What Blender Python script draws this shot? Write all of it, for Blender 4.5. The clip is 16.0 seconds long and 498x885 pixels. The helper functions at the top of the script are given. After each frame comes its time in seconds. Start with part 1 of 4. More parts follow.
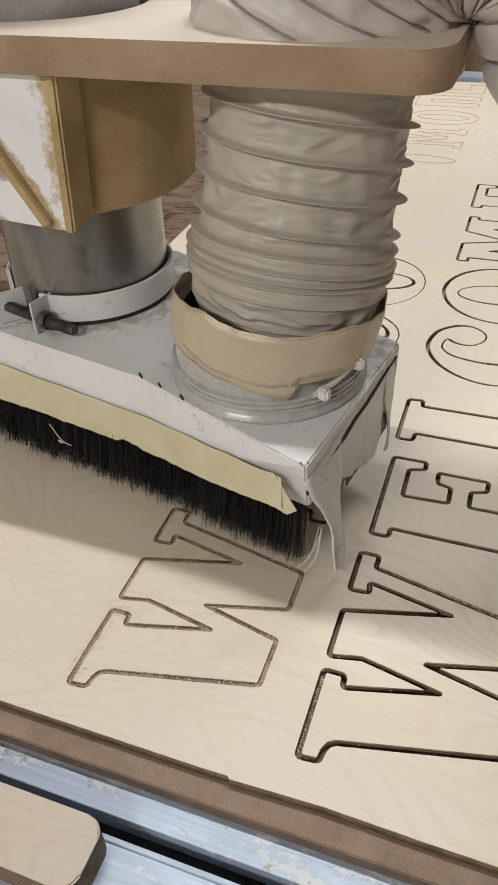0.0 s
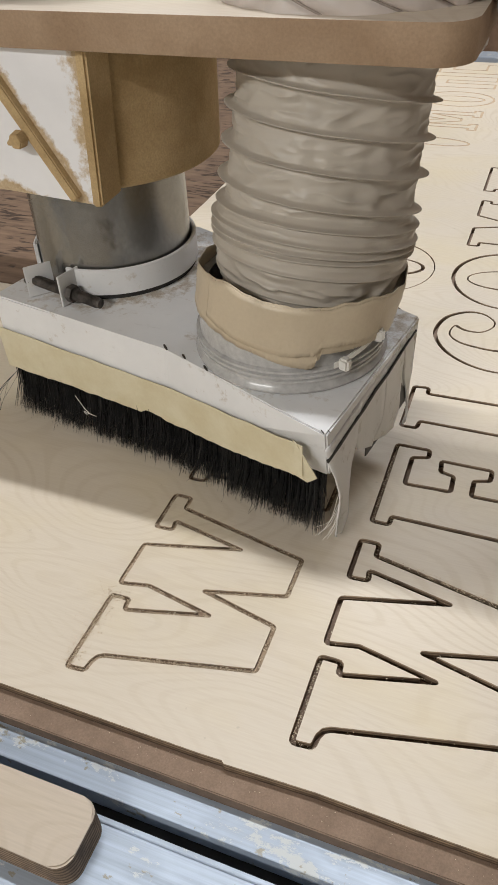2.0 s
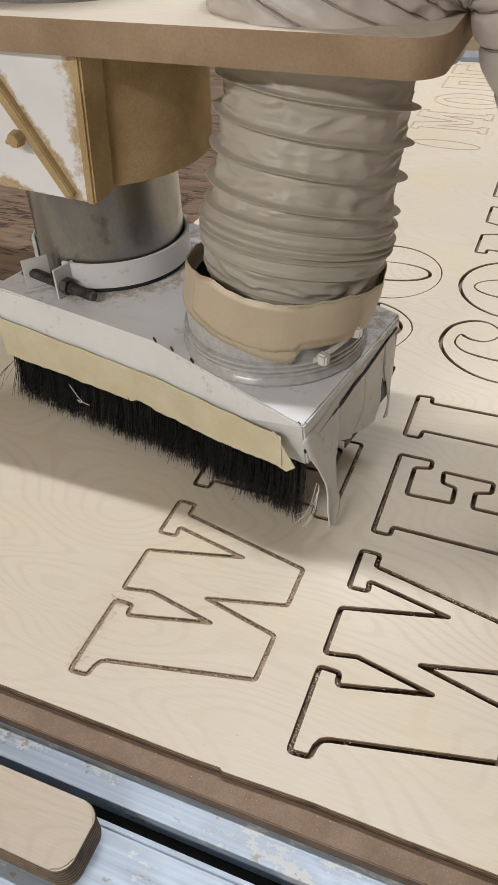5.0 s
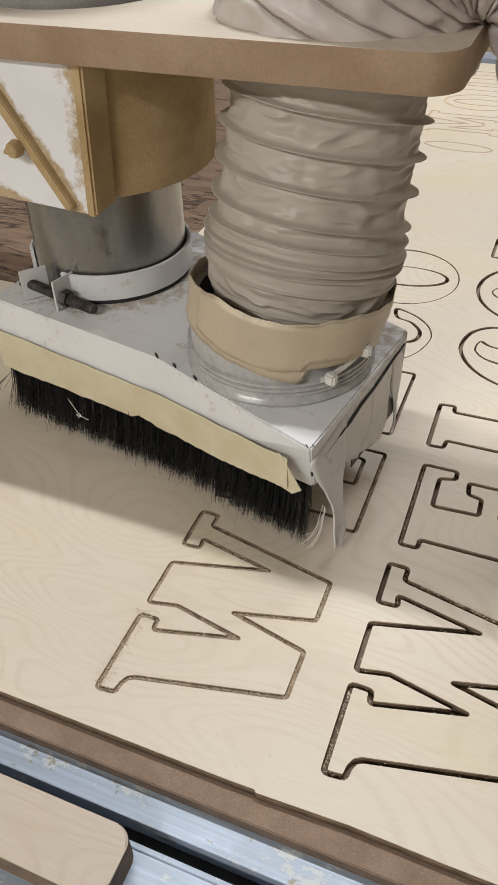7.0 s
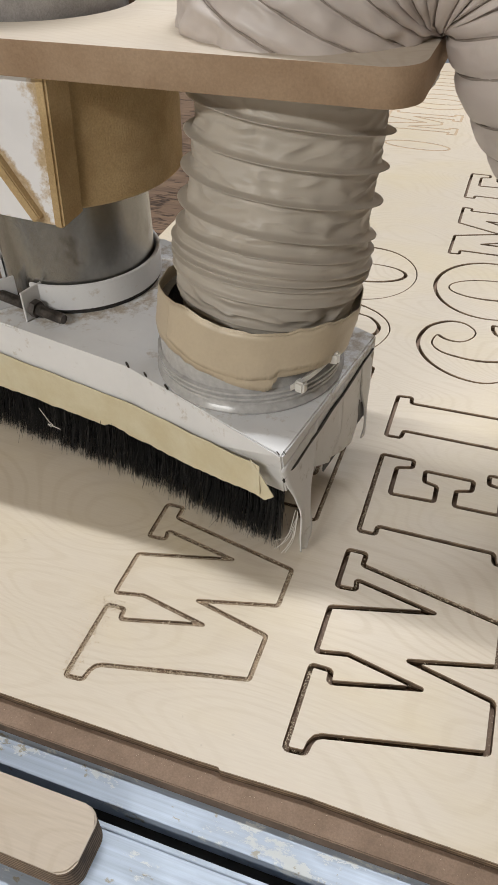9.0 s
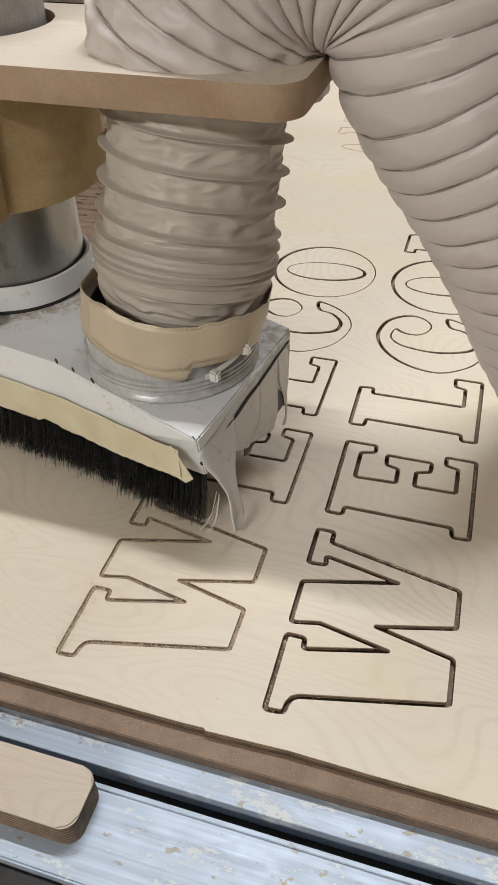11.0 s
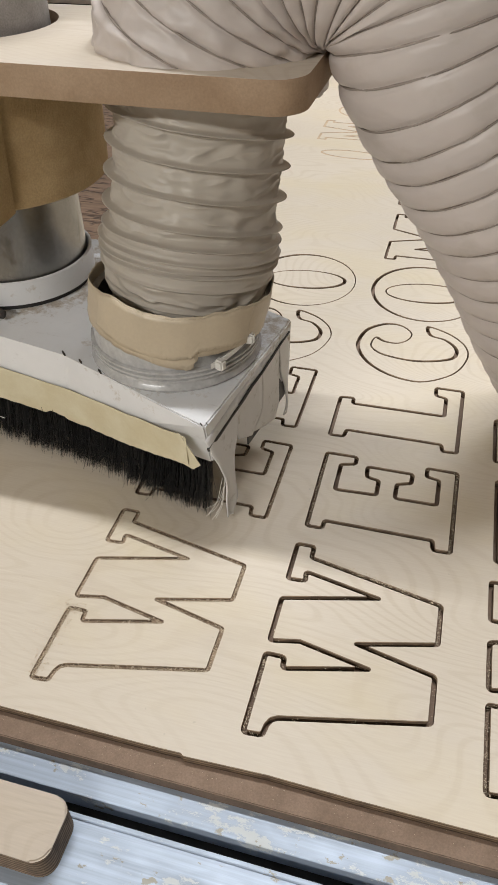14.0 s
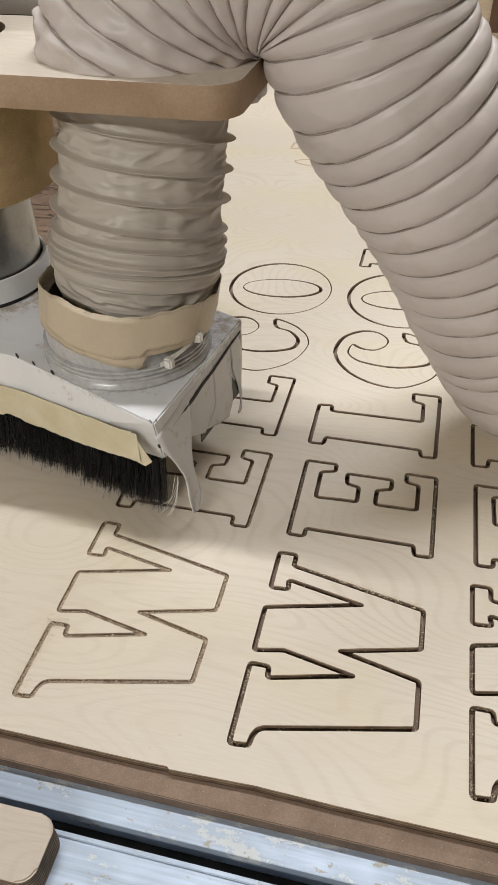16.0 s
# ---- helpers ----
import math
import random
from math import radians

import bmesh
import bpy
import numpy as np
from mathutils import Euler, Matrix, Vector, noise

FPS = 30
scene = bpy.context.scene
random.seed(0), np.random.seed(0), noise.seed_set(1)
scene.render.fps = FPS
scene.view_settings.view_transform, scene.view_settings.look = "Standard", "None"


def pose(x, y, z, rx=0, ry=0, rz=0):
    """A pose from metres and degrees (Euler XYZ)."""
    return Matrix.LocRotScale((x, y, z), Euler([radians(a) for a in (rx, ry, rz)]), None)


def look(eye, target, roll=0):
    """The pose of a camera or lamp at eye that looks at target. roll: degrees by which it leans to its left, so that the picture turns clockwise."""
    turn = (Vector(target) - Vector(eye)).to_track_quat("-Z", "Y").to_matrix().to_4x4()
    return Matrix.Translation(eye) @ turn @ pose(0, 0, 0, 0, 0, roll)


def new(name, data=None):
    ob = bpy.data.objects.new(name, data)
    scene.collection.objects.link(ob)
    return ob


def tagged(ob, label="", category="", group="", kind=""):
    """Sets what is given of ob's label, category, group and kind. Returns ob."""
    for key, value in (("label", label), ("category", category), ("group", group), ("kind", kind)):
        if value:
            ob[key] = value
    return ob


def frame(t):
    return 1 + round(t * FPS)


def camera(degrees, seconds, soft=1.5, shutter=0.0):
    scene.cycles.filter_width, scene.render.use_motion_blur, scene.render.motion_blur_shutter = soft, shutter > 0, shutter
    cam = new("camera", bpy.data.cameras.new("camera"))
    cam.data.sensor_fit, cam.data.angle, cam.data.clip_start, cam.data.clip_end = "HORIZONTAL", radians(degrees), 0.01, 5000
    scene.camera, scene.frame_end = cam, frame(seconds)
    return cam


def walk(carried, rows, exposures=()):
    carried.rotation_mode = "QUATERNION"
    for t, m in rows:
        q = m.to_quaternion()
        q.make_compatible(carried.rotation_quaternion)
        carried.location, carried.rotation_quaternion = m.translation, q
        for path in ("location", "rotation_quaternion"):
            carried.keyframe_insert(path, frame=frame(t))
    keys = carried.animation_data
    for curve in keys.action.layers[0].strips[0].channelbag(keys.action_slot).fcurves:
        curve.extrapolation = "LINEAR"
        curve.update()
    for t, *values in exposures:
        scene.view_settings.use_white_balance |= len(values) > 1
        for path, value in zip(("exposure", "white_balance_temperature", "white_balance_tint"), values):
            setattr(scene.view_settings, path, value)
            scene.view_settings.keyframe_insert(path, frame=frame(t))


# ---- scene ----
cam = camera(37.633, 16.0)
PATH = [
    (0, 0.1941, -0.1469, 0.3724, 51.240, 1.995, 19.550),
    (0.5, 0.1983, -0.1469, 0.3734, 50.569, 2.220, 20.154),
    (1, 0.2016, -0.1449, 0.3719, 50.244, 2.395, 20.469),
    (1.5, 0.2006, -0.1434, 0.3714, 50.150, 2.436, 20.610),
    (2, 0.2027, -0.1421, 0.3731, 50.051, 2.418, 20.734),
    (2.5, 0.2040, -0.1419, 0.3730, 49.942, 2.394, 20.899),
    (3, 0.2022, -0.1410, 0.3731, 49.677, 2.246, 20.960),
    (3.5, 0.2030, -0.1412, 0.3739, 49.605, 2.214, 21.129),
    (4, 0.2036, -0.1412, 0.3772, 49.554, 2.237, 21.370),
    (6.5, 0.1883, -0.1345, 0.3918, 49.427, 1.298, 21.937),
    (7, 0.1779, -0.1353, 0.3885, 49.237, 1.364, 21.602),
    (7.5, 0.1834, -0.1337, 0.3903, 49.196, 1.234, 20.951),
    (8, 0.1903, -0.1353, 0.3904, 49.156, 1.151, 20.403),
    (10.5, 0.1959, -0.1712, 0.4081, 49.181, 0.814, 17.323),
    (11, 0.2005, -0.1780, 0.4106, 49.264, 0.693, 16.422),
    (11.5, 0.1997, -0.1774, 0.4115, 49.374, 0.691, 15.813),
    (12, 0.2005, -0.1784, 0.4130, 49.462, 0.606, 15.499),
    (12.5, 0.2022, -0.1725, 0.4104, 49.538, 0.701, 15.415),
    (13, 0.2048, -0.1712, 0.4126, 49.515, 0.634, 15.249),
    (13.5, 0.2047, -0.1667, 0.4106, 49.442, 0.635, 15.239),
    (14, 0.2051, -0.1640, 0.4118, 49.437, 0.683, 15.242),
    (14.5, 0.2065, -0.1644, 0.4109, 49.409, 0.723, 15.197),
    (15, 0.2090, -0.1641, 0.4130, 49.522, 0.740, 15.005),
    (15.5, 0.2064, -0.1642, 0.4127, 49.771, 0.622, 14.238),
    (16, 0.2058, -0.1639, 0.4129, 50.075, 0.683, 13.256),
]
walk(cam, [(t, pose(x, y, z, a, b, c)) for t, x, y, z, a, b, c in PATH])

# how far the cutting head has moved over the bed, x and y
HEAD = [
    (0, 0.0000, 0.0000),
    (0.5, -0.0003, 0.0067),
    (1, -0.0004, 0.0181),
    (1.5, 0.0027, 0.0207),
    (2, 0.0074, 0.0208),
    (2.5, 0.0105, 0.0220),
    (3, 0.0105, 0.0301),
    (3.5, 0.0098, 0.0348),
    (4, 0.0015, 0.0351),
    (4.5, -0.0060, 0.0351),
    (5, -0.0135, 0.0351),
    (5.5, -0.0205, 0.0346),
    (6, -0.0245, 0.0311),
    (6.5, -0.0250, 0.0280),
    (7, -0.0246, 0.0220),
    (7.5, -0.0212, 0.0213),
    (8, -0.0160, 0.0205),
    (8.5, -0.0125, 0.0195),
    (9, -0.0120, 0.0105),
    (9.5, -0.0180, 0.0020),
    (10, -0.0316, 0.0010),
    (10.5, -0.0412, 0.0010),
    (11, -0.0476, 0.0014),
    (11.5, -0.0475, 0.0116),
    (12, -0.0472, 0.0267),
    (12.5, -0.0471, 0.0313),
    (13, -0.0421, 0.0326),
    (13.5, -0.0380, 0.0328),
    (14, -0.0368, 0.0361),
    (14.5, -0.0368, 0.0452),
    (15, -0.0399, 0.0468),
    (15.5, -0.0536, 0.0462),
    (16, -0.0613, 0.0462),
]


# how the loose strip leans as the head drags it, degrees
SWAY = [(0, -5), (0.5, -4), (1, -1), (1.5, 2), (2, 3.5), (2.5, 3.5), (3, 4), (3.5, 2), (4, 0), (5, -4), (6, -5), (6.5, -4), (7, -4), (7.5, -1), (8, 2),
        (9, 0), (10, -7), (10.5, -7), (11, -6), (12, -3), (12.5, 0), (13, 1), (14, 1), (15, 1), (15.5, -4), (16, -5)]


def motions():
    for ob in bpy.data.objects:
        if ob.parent is None and ob.get("rides"):
            walk(ob, [(t, pose(x, y, 0)) for t, x, y in HEAD])
        elif ob.get("sways"):
            walk(ob, [(t, pose(*STRIP_HINGE, 0, lean, 0)) for t, lean in SWAY])


# ---- light ----
scene.view_settings.exposure = -0.37
world = bpy.data.worlds.new("world")
scene.world = world
world.use_nodes = True
world.node_tree.nodes["Background"].inputs[0].default_value = (0.9, 0.95, 1.0, 1)
world.node_tree.nodes["Background"].inputs[1].default_value = 0.15


def ceiling_lamp(x, y, sx, sy, watts, z=2.6, tint=(0.965, 0.975, 0.985)):
    lamp = bpy.data.lights.new("ceiling_lamp", "AREA")
    lamp.shape, lamp.size, lamp.size_y, lamp.energy = "RECTANGLE", sx, sy, watts
    lamp.color = tint
    ob = new("ceiling_lamp", lamp)
    ob.matrix_basis = look((x, y, z), (x, y, 0))


ceiling_lamp(0.1, 0.80, 1.5, 0.05, 64)
ceiling_lamp(-0.9, -2.6, 1.5, 0.30, 128, 2.1, (0.99, 0.975, 0.945))
ceiling_lamp(0.4, 2.9, 1.5, 0.20, 76, 2.6, (0.945, 0.97, 1.0))

# ---- materials ----
def node_mat(name, rough=0.6, metal=0.0):
    m = bpy.data.materials.new(name)
    m.use_nodes = True
    b = m.node_tree.nodes["Principled BSDF"]
    b.inputs["Roughness"].default_value, b.inputs["Metallic"].default_value = rough, metal
    return m, m.node_tree.nodes, m.node_tree.links, b


def coords(n, l, scale=(1, 1, 1), turn=(0, 0, 0)):
    c, mp = n.new("ShaderNodeTexCoord"), n.new("ShaderNodeMapping")
    mp.inputs["Scale"].default_value, mp.inputs["Rotation"].default_value = scale, [radians(a) for a in turn]
    l.new(c.outputs["Object"], mp.inputs["Vector"])
    return mp.outputs["Vector"]


def noisy(n, l, vec, scale, detail=4, rough=0.6, warp=0.0):
    t = n.new("ShaderNodeTexNoise")
    for k, v in (("Scale", scale), ("Detail", detail), ("Roughness", rough), ("Distortion", warp)):
        t.inputs[k].default_value = v
    l.new(vec, t.inputs["Vector"])
    return t.outputs["Fac"]


def ramp(n, l, fac, stops):
    r = n.new("ShaderNodeValToRGB")
    while len(r.color_ramp.elements) < len(stops):
        r.color_ramp.elements.new(0.5)
    for e, (p, c) in zip(r.color_ramp.elements, stops):
        e.position, e.color = p, (*c, 1) if len(c) == 3 else c
    l.new(fac, r.inputs["Fac"])
    return r.outputs["Color"]


def blend(n, l, fac, a, b, how="MIX"):
    m = n.new("ShaderNodeMix")
    m.data_type, m.blend_type = "RGBA", how
    for sock, v in ((m.inputs["Factor"], fac), (m.inputs[6], a), (m.inputs[7], b)):
        if hasattr(v, "is_linked"):
            l.new(v, sock)
        elif isinstance(v, (int, float)):
            sock.default_value = v
        else:
            sock.default_value = (*v, 1)
    return m.outputs[2]


def bump(n, l, b, height, strength, dist):
    k = n.new("ShaderNodeBump")
    k.inputs["Strength"].default_value, k.inputs["Distance"].default_value = strength, dist
    l.new(height, k.inputs["Height"])
    l.new(k.outputs["Normal"], b.inputs["Normal"])


def speckled(name, base, dark, scale, rough=0.6, metal=0.0, low=0.35, high=0.65, relief=0.0, stretch=(1, 1, 1), fine=None, grit=0.22):
    """A surface that runs between two colours in patches, with a finer grain over it."""
    m, n, l, b = node_mat(name, rough, metal)
    v = coords(n, l, stretch)
    c = ramp(n, l, noisy(n, l, v, scale), ((low, dark), (high, base)))
    g = noisy(n, l, v, fine or scale * 9, 3)
    c = blend(n, l, grit, c, ramp(n, l, g, ((0.3, (0.25, 0.25, 0.25)), (0.7, (0.85, 0.85, 0.85)))), "OVERLAY")
    l.new(c, b.inputs["Base Color"])
    if relief:
        bump(n, l, b, g, 0.5, relief)
    return m


def plywood_face(name, light, mid, tint=0.6):
    """Rotary-cut birch: broad soft figure, faint lines along it, fine pores."""
    m, n, l, b = node_mat(name, 0.5)
    field = noisy(n, l, coords(n, l, (1.7, 4.2, 1), (0, 0, -7)), 1.7, 1.5, 0.45, 0.5)
    k = n.new("ShaderNodeMath")
    k.operation, k.inputs[1].default_value = "MULTIPLY", 360.0
    l.new(field, k.inputs[0])
    s = n.new("ShaderNodeMath")
    s.operation = "SINE"
    l.new(k.outputs[0], s.inputs[0])
    lines = ramp(n, l, s.outputs[0], ((0.0, light), (0.45, [a * 0.8 + c * 0.2 for a, c in zip(light, mid)]), (0.85, mid)))
    fade = ramp(n, l, noisy(n, l, coords(n, l), 5.0, 2), ((0.35, (0.3, 0.3, 0.3)), (0.65, (1, 1, 1))))
    c = blend(n, l, fade, light, lines)
    big = noisy(n, l, coords(n, l, (1, 1, 1)), 2.6, 3)
    c = blend(n, l, 0.25, c, ramp(n, l, big, ((0.3, [q * 0.90 for q in light]), (0.7, [min(1, q * 1.05) for q in light]))))
    warm = ramp(n, l, noisy(n, l, coords(n, l, (1, 1.6, 1)), 5.5, 3), ((0.46, (0, 0, 0)), (0.70, (tint, tint, tint))))
    c = blend(n, l, warm, c, [light[0] * 1.0, light[1] * 0.955, light[2] * 0.74])
    fibre = noisy(n, l, coords(n, l, (9, 150, 9), (0, 0, -7)), 6, 3)
    c = blend(n, l, 0.10, c, ramp(n, l, fibre, ((0.3, (0.3, 0.28, 0.25)), (0.7, (0.8, 0.79, 0.76)))), "OVERLAY")
    dots = noisy(n, l, coords(n, l), 150, 1)
    c = blend(n, l, ramp(n, l, dots, ((0.78, (0, 0, 0)), (0.81, (0.3, 0.3, 0.3)))), c, [q * 0.6 for q in mid])
    l.new(c, b.inputs["Base Color"])
    l.new(ramp(n, l, big, ((0.3, (0.42, 0.42, 0.42)), (0.7, (0.58, 0.58, 0.58)))), b.inputs["Roughness"])
    bump(n, l, b, fibre, 0.08, 0.0004)
    return m


def plywood_edge(name, step):
    """Cut edge: light and dark plies in turn, scorched in places."""
    m, n, l, b = node_mat(name, 0.75)
    c, s = n.new("ShaderNodeTexCoord"), n.new("ShaderNodeSeparateXYZ")
    l.new(c.outputs["Object"], s.inputs[0])
    k = n.new("ShaderNodeMath")
    k.operation, k.inputs[1].default_value = "DIVIDE", step
    l.new(s.outputs[2], k.inputs[0])
    f = n.new("ShaderNodeMath")
    f.operation = "FRACT"
    l.new(k.outputs[0], f.inputs[0])
    col = ramp(n, l, f.outputs[0], ((0.0, (0.10, 0.066, 0.040)), (0.42, (0.125, 0.083, 0.050)), (0.52, (0.27, 0.19, 0.12)), (0.9, (0.30, 0.215, 0.14))))
    g = noisy(n, l, coords(n, l), 90)
    col = blend(n, l, ramp(n, l, g, ((0.4, (0, 0, 0)), (0.7, (0.8, 0.8, 0.8)))), col, (0.07, 0.045, 0.03))
    l.new(col, b.inputs["Base Color"])
    bump(n, l, b, noisy(n, l, coords(n, l), 600), 0.4, 0.0006)
    return m


def scarred_board(name):
    m, n, l, b = node_mat(name, 0.85)
    base = ramp(n, l, noisy(n, l, coords(n, l, (8, 50, 8)), 2.2, 5), ((0.3, (0.10, 0.061, 0.039)), (0.7, (0.215, 0.138, 0.089))))
    cut = noisy(n, l, coords(n, l, (0.55, 3.2, 1), (0, 0, 8)), 30, 2, 0.5, 0.25)
    lines = ramp(n, l, cut, ((0.40, (0, 0, 0)), (0.43, (1, 1, 1)), (0.46, (1, 1, 1)), (0.50, (0, 0, 0))))
    gap = ramp(n, l, noisy(n, l, coords(n, l), 17, 2), ((0.45, (0, 0, 0)), (0.5, (1, 1, 1))))
    lines = blend(n, l, 1.0, lines, gap, "MULTIPLY")
    col = blend(n, l, lines, base, (0.045, 0.026, 0.017))
    l.new(col, b.inputs["Base Color"])
    bump(n, l, b, lines, 0.8, -0.002)
    return m


def worn_aluminium(name, tone):
    m, n, l, b = node_mat(name, 0.55, 0.3)
    brushed = noisy(n, l, coords(n, l, (1.2, 90, 2)), 5, 4)
    c = ramp(n, l, brushed, ((0.3, [k * 0.72 for k in tone]), (0.7, tone)))
    patch = noisy(n, l, coords(n, l, (1, 2.2, 1)), 40, 7, 0.78)
    mask = ramp(n, l, patch, ((0.575, (0, 0, 0)), (0.60, (0.85, 0.85, 0.85))))
    c = blend(n, l, mask, c, (0.62, 0.65, 0.65))
    spot = ramp(n, l, noisy(n, l, coords(n, l, (1, 1.6, 1)), 95, 5), ((0.63, (0, 0, 0)), (0.66, (0.75, 0.75, 0.75))))
    c = blend(n, l, spot, c, (0.30, 0.26, 0.17))
    l.new(c, b.inputs["Base Color"])
    mt = ramp(n, l, patch, ((0.56, (0.32, 0.32, 0.32)), (0.60, (0.05, 0.05, 0.05))))
    l.new(mt, b.inputs["Metallic"])
    l.new(ramp(n, l, patch, ((0.3, (0.42, 0.42, 0.42)), (0.7, (0.66, 0.66, 0.66)))), b.inputs["Roughness"])
    bump(n, l, b, patch, 0.25, 0.0006)
    return m


def hose_film(name, tone, crumple, rough):
    m, n, l, b = node_mat(name, rough)
    v = coords(n, l)
    c = ramp(n, l, noisy(n, l, v, 9, 4), ((0.3, [k * 0.84 for k in tone]), (0.7, tone)))
    dust = ramp(n, l, noisy(n, l, v, 30, 5), ((0.55, (0, 0, 0)), (0.8, (0.5, 0.5, 0.5))))
    c = blend(n, l, dust, c, (0.40, 0.35, 0.28))
    l.new(c, b.inputs["Base Color"])
    b.inputs["Subsurface Weight"].default_value = 0.2
    b.inputs["Subsurface Radius"].default_value = (0.003, 0.0027, 0.0024)
    b.inputs["Specular IOR Level"].default_value = 0.42
    bump(n, l, b, noisy(n, l, coords(n, l, (1, 1, 2.2)), 36, 2, 0.5), crumple, 0.005)
    return m


def painted_dusty(name, paint, dust, height_lo, height_hi, cover=0.5):
    """White enamel with sawdust that clings in fields and along edges."""
    m, n, l, b = node_mat(name, 0.42)
    v = coords(n, l)
    big = noisy(n, l, v, height_lo, 5, 0.65)
    mask = ramp(n, l, big, ((cover, (0, 0, 0)), (cover + 0.16, (0.7, 0.7, 0.7))))
    grain = noisy(n, l, v, height_hi, 3)
    c = blend(n, l, mask, ramp(n, l, noisy(n, l, v, 14, 4), ((0.3, [k * 0.93 for k in paint]), (0.7, paint))), dust)
    c = blend(n, l, 0.07, c, ramp(n, l, grain, ((0.3, (0.3, 0.3, 0.3)), (0.7, (0.7, 0.7, 0.7)))), "OVERLAY")
    l.new(c, b.inputs["Base Color"])
    bump(n, l, b, grain, 0.05, 0.0006)
    return m


def housing_enamel(name):
    """White enamel; sawdust lies along the slanting rib, by the corner and along the lower edge."""
    m, n, l, b = node_mat(name, 0.4)
    c, s = n.new("ShaderNodeTexCoord"), n.new("ShaderNodeSeparateXYZ")
    l.new(c.outputs["Object"], s.inputs[0])

    def calc(op, a, v):
        k = n.new("ShaderNodeMath")
        k.operation = op
        for sock, q in zip(k.inputs, (a, v)):
            if isinstance(q, float):
                sock.default_value = q
            else:
                l.new(q, sock)
        return k.outputs[0]
    x, z = s.outputs[0], s.outputs[2]
    rough = calc("MULTIPLY", calc("SUBTRACT", noisy(n, l, coords(n, l), 70, 5, 0.7), 0.5), 0.036)
    rib = calc("ABSOLUTE", calc("ADD", calc("ADD", calc("MULTIPLY", x, 1.645), z), -0.0735), 0.0)
    near = calc("MINIMUM", rib, calc("MINIMUM", calc("ADD", calc("MULTIPLY", x, -1.0), -0.0585), calc("ADD", calc("MULTIPLY", calc("ADD", z, -0.1985), 1.6), calc("MULTIPLY", calc("MAXIMUM", calc("ADD", x, 0.128), 0.0), 0.7))))
    mask = ramp(n, l, calc("MULTIPLY", calc("ADD", near, rough), 40.0), ((0.28, (0.95, 0.95, 0.95)), (0.52, (0, 0, 0))))
    grain = noisy(n, l, coords(n, l), 420, 3)
    paint = ramp(n, l, noisy(n, l, coords(n, l), 24, 4), ((0.3, (0.80, 0.80, 0.82)), (0.7, (0.87, 0.87, 0.89))))
    col = blend(n, l, mask, paint, ramp(n, l, grain, ((0.3, (0.40, 0.28, 0.15)), (0.7, (0.58, 0.45, 0.28)))))
    l.new(col, b.inputs["Base Color"])
    l.new(ramp(n, l, mask, ((0.0, (0.36, 0.36, 0.36)), (1.0, (0.95, 0.95, 0.95)))), b.inputs["Roughness"])
    bump(n, l, b, blend(n, l, mask, (0.2, 0.2, 0.2), grain), 0.35, 0.001)
    return m


PLY = plywood_face("birch_plywood", (0.61, 0.54, 0.447), (0.55, 0.474, 0.376), 0.5)
PLY_EDGE = plywood_edge("plywood_edge", 0.0024)
BOARD_TOP = plywood_face("hold_down_face", (0.50, 0.43, 0.36), (0.46, 0.39, 0.318), 0.2)
PLATE_TOP = plywood_face("board_top", (0.60, 0.53, 0.45), (0.56, 0.485, 0.40), 0.15)
MDF = speckled("mdf", (0.262, 0.185, 0.135), (0.20, 0.138, 0.098), 45, 0.85, fine=900, relief=0.0004)
# same mdf for the board's sides, shade put into a darker brown
MDF_EDGE = speckled("mdf_shaded_edge", (0.155, 0.108, 0.078), (0.10, 0.07, 0.05), 60, 0.9, fine=500, relief=0.0004)
MDF_RAW = speckled("mdf_cut_edge", (0.40, 0.285, 0.19), (0.315, 0.212, 0.132), 22, 0.85, fine=700, relief=0.0004, grit=0.16)
SCARRED = scarred_board("scarred_spoilboard")
ALU = worn_aluminium("worn_aluminium", (0.465, 0.54, 0.65))
STEEL = speckled("ground_steel", (0.28, 0.272, 0.255), (0.11, 0.09, 0.068), 20, 0.26, 0.92, 0.33, 0.43, stretch=(1.3, 1.3, 0.9), fine=300, grit=0.18)
BLACK = speckled("black_gap", (0.03, 0.028, 0.027), (0.012, 0.012, 0.012), 60, 0.7)


def bristle_nylon(name):
    """Black nylon filaments, no two quite alike."""
    m, n, l, b = node_mat(name, 0.30)
    g = n.new("ShaderNodeNewGeometry")
    l.new(ramp(n, l, g.outputs["Random Per Island"], ((0.0, (0.010, 0.010, 0.010)), (0.7, (0.030, 0.030, 0.031)), (1.0, (0.085, 0.082, 0.080)))), b.inputs["Base Color"])
    l.new(ramp(n, l, g.outputs["Random Per Island"], ((0.0, (0.24, 0.24, 0.24)), (1.0, (0.5, 0.5, 0.5)))), b.inputs["Roughness"])
    return m


BRISTLE = bristle_nylon("black_bristle")


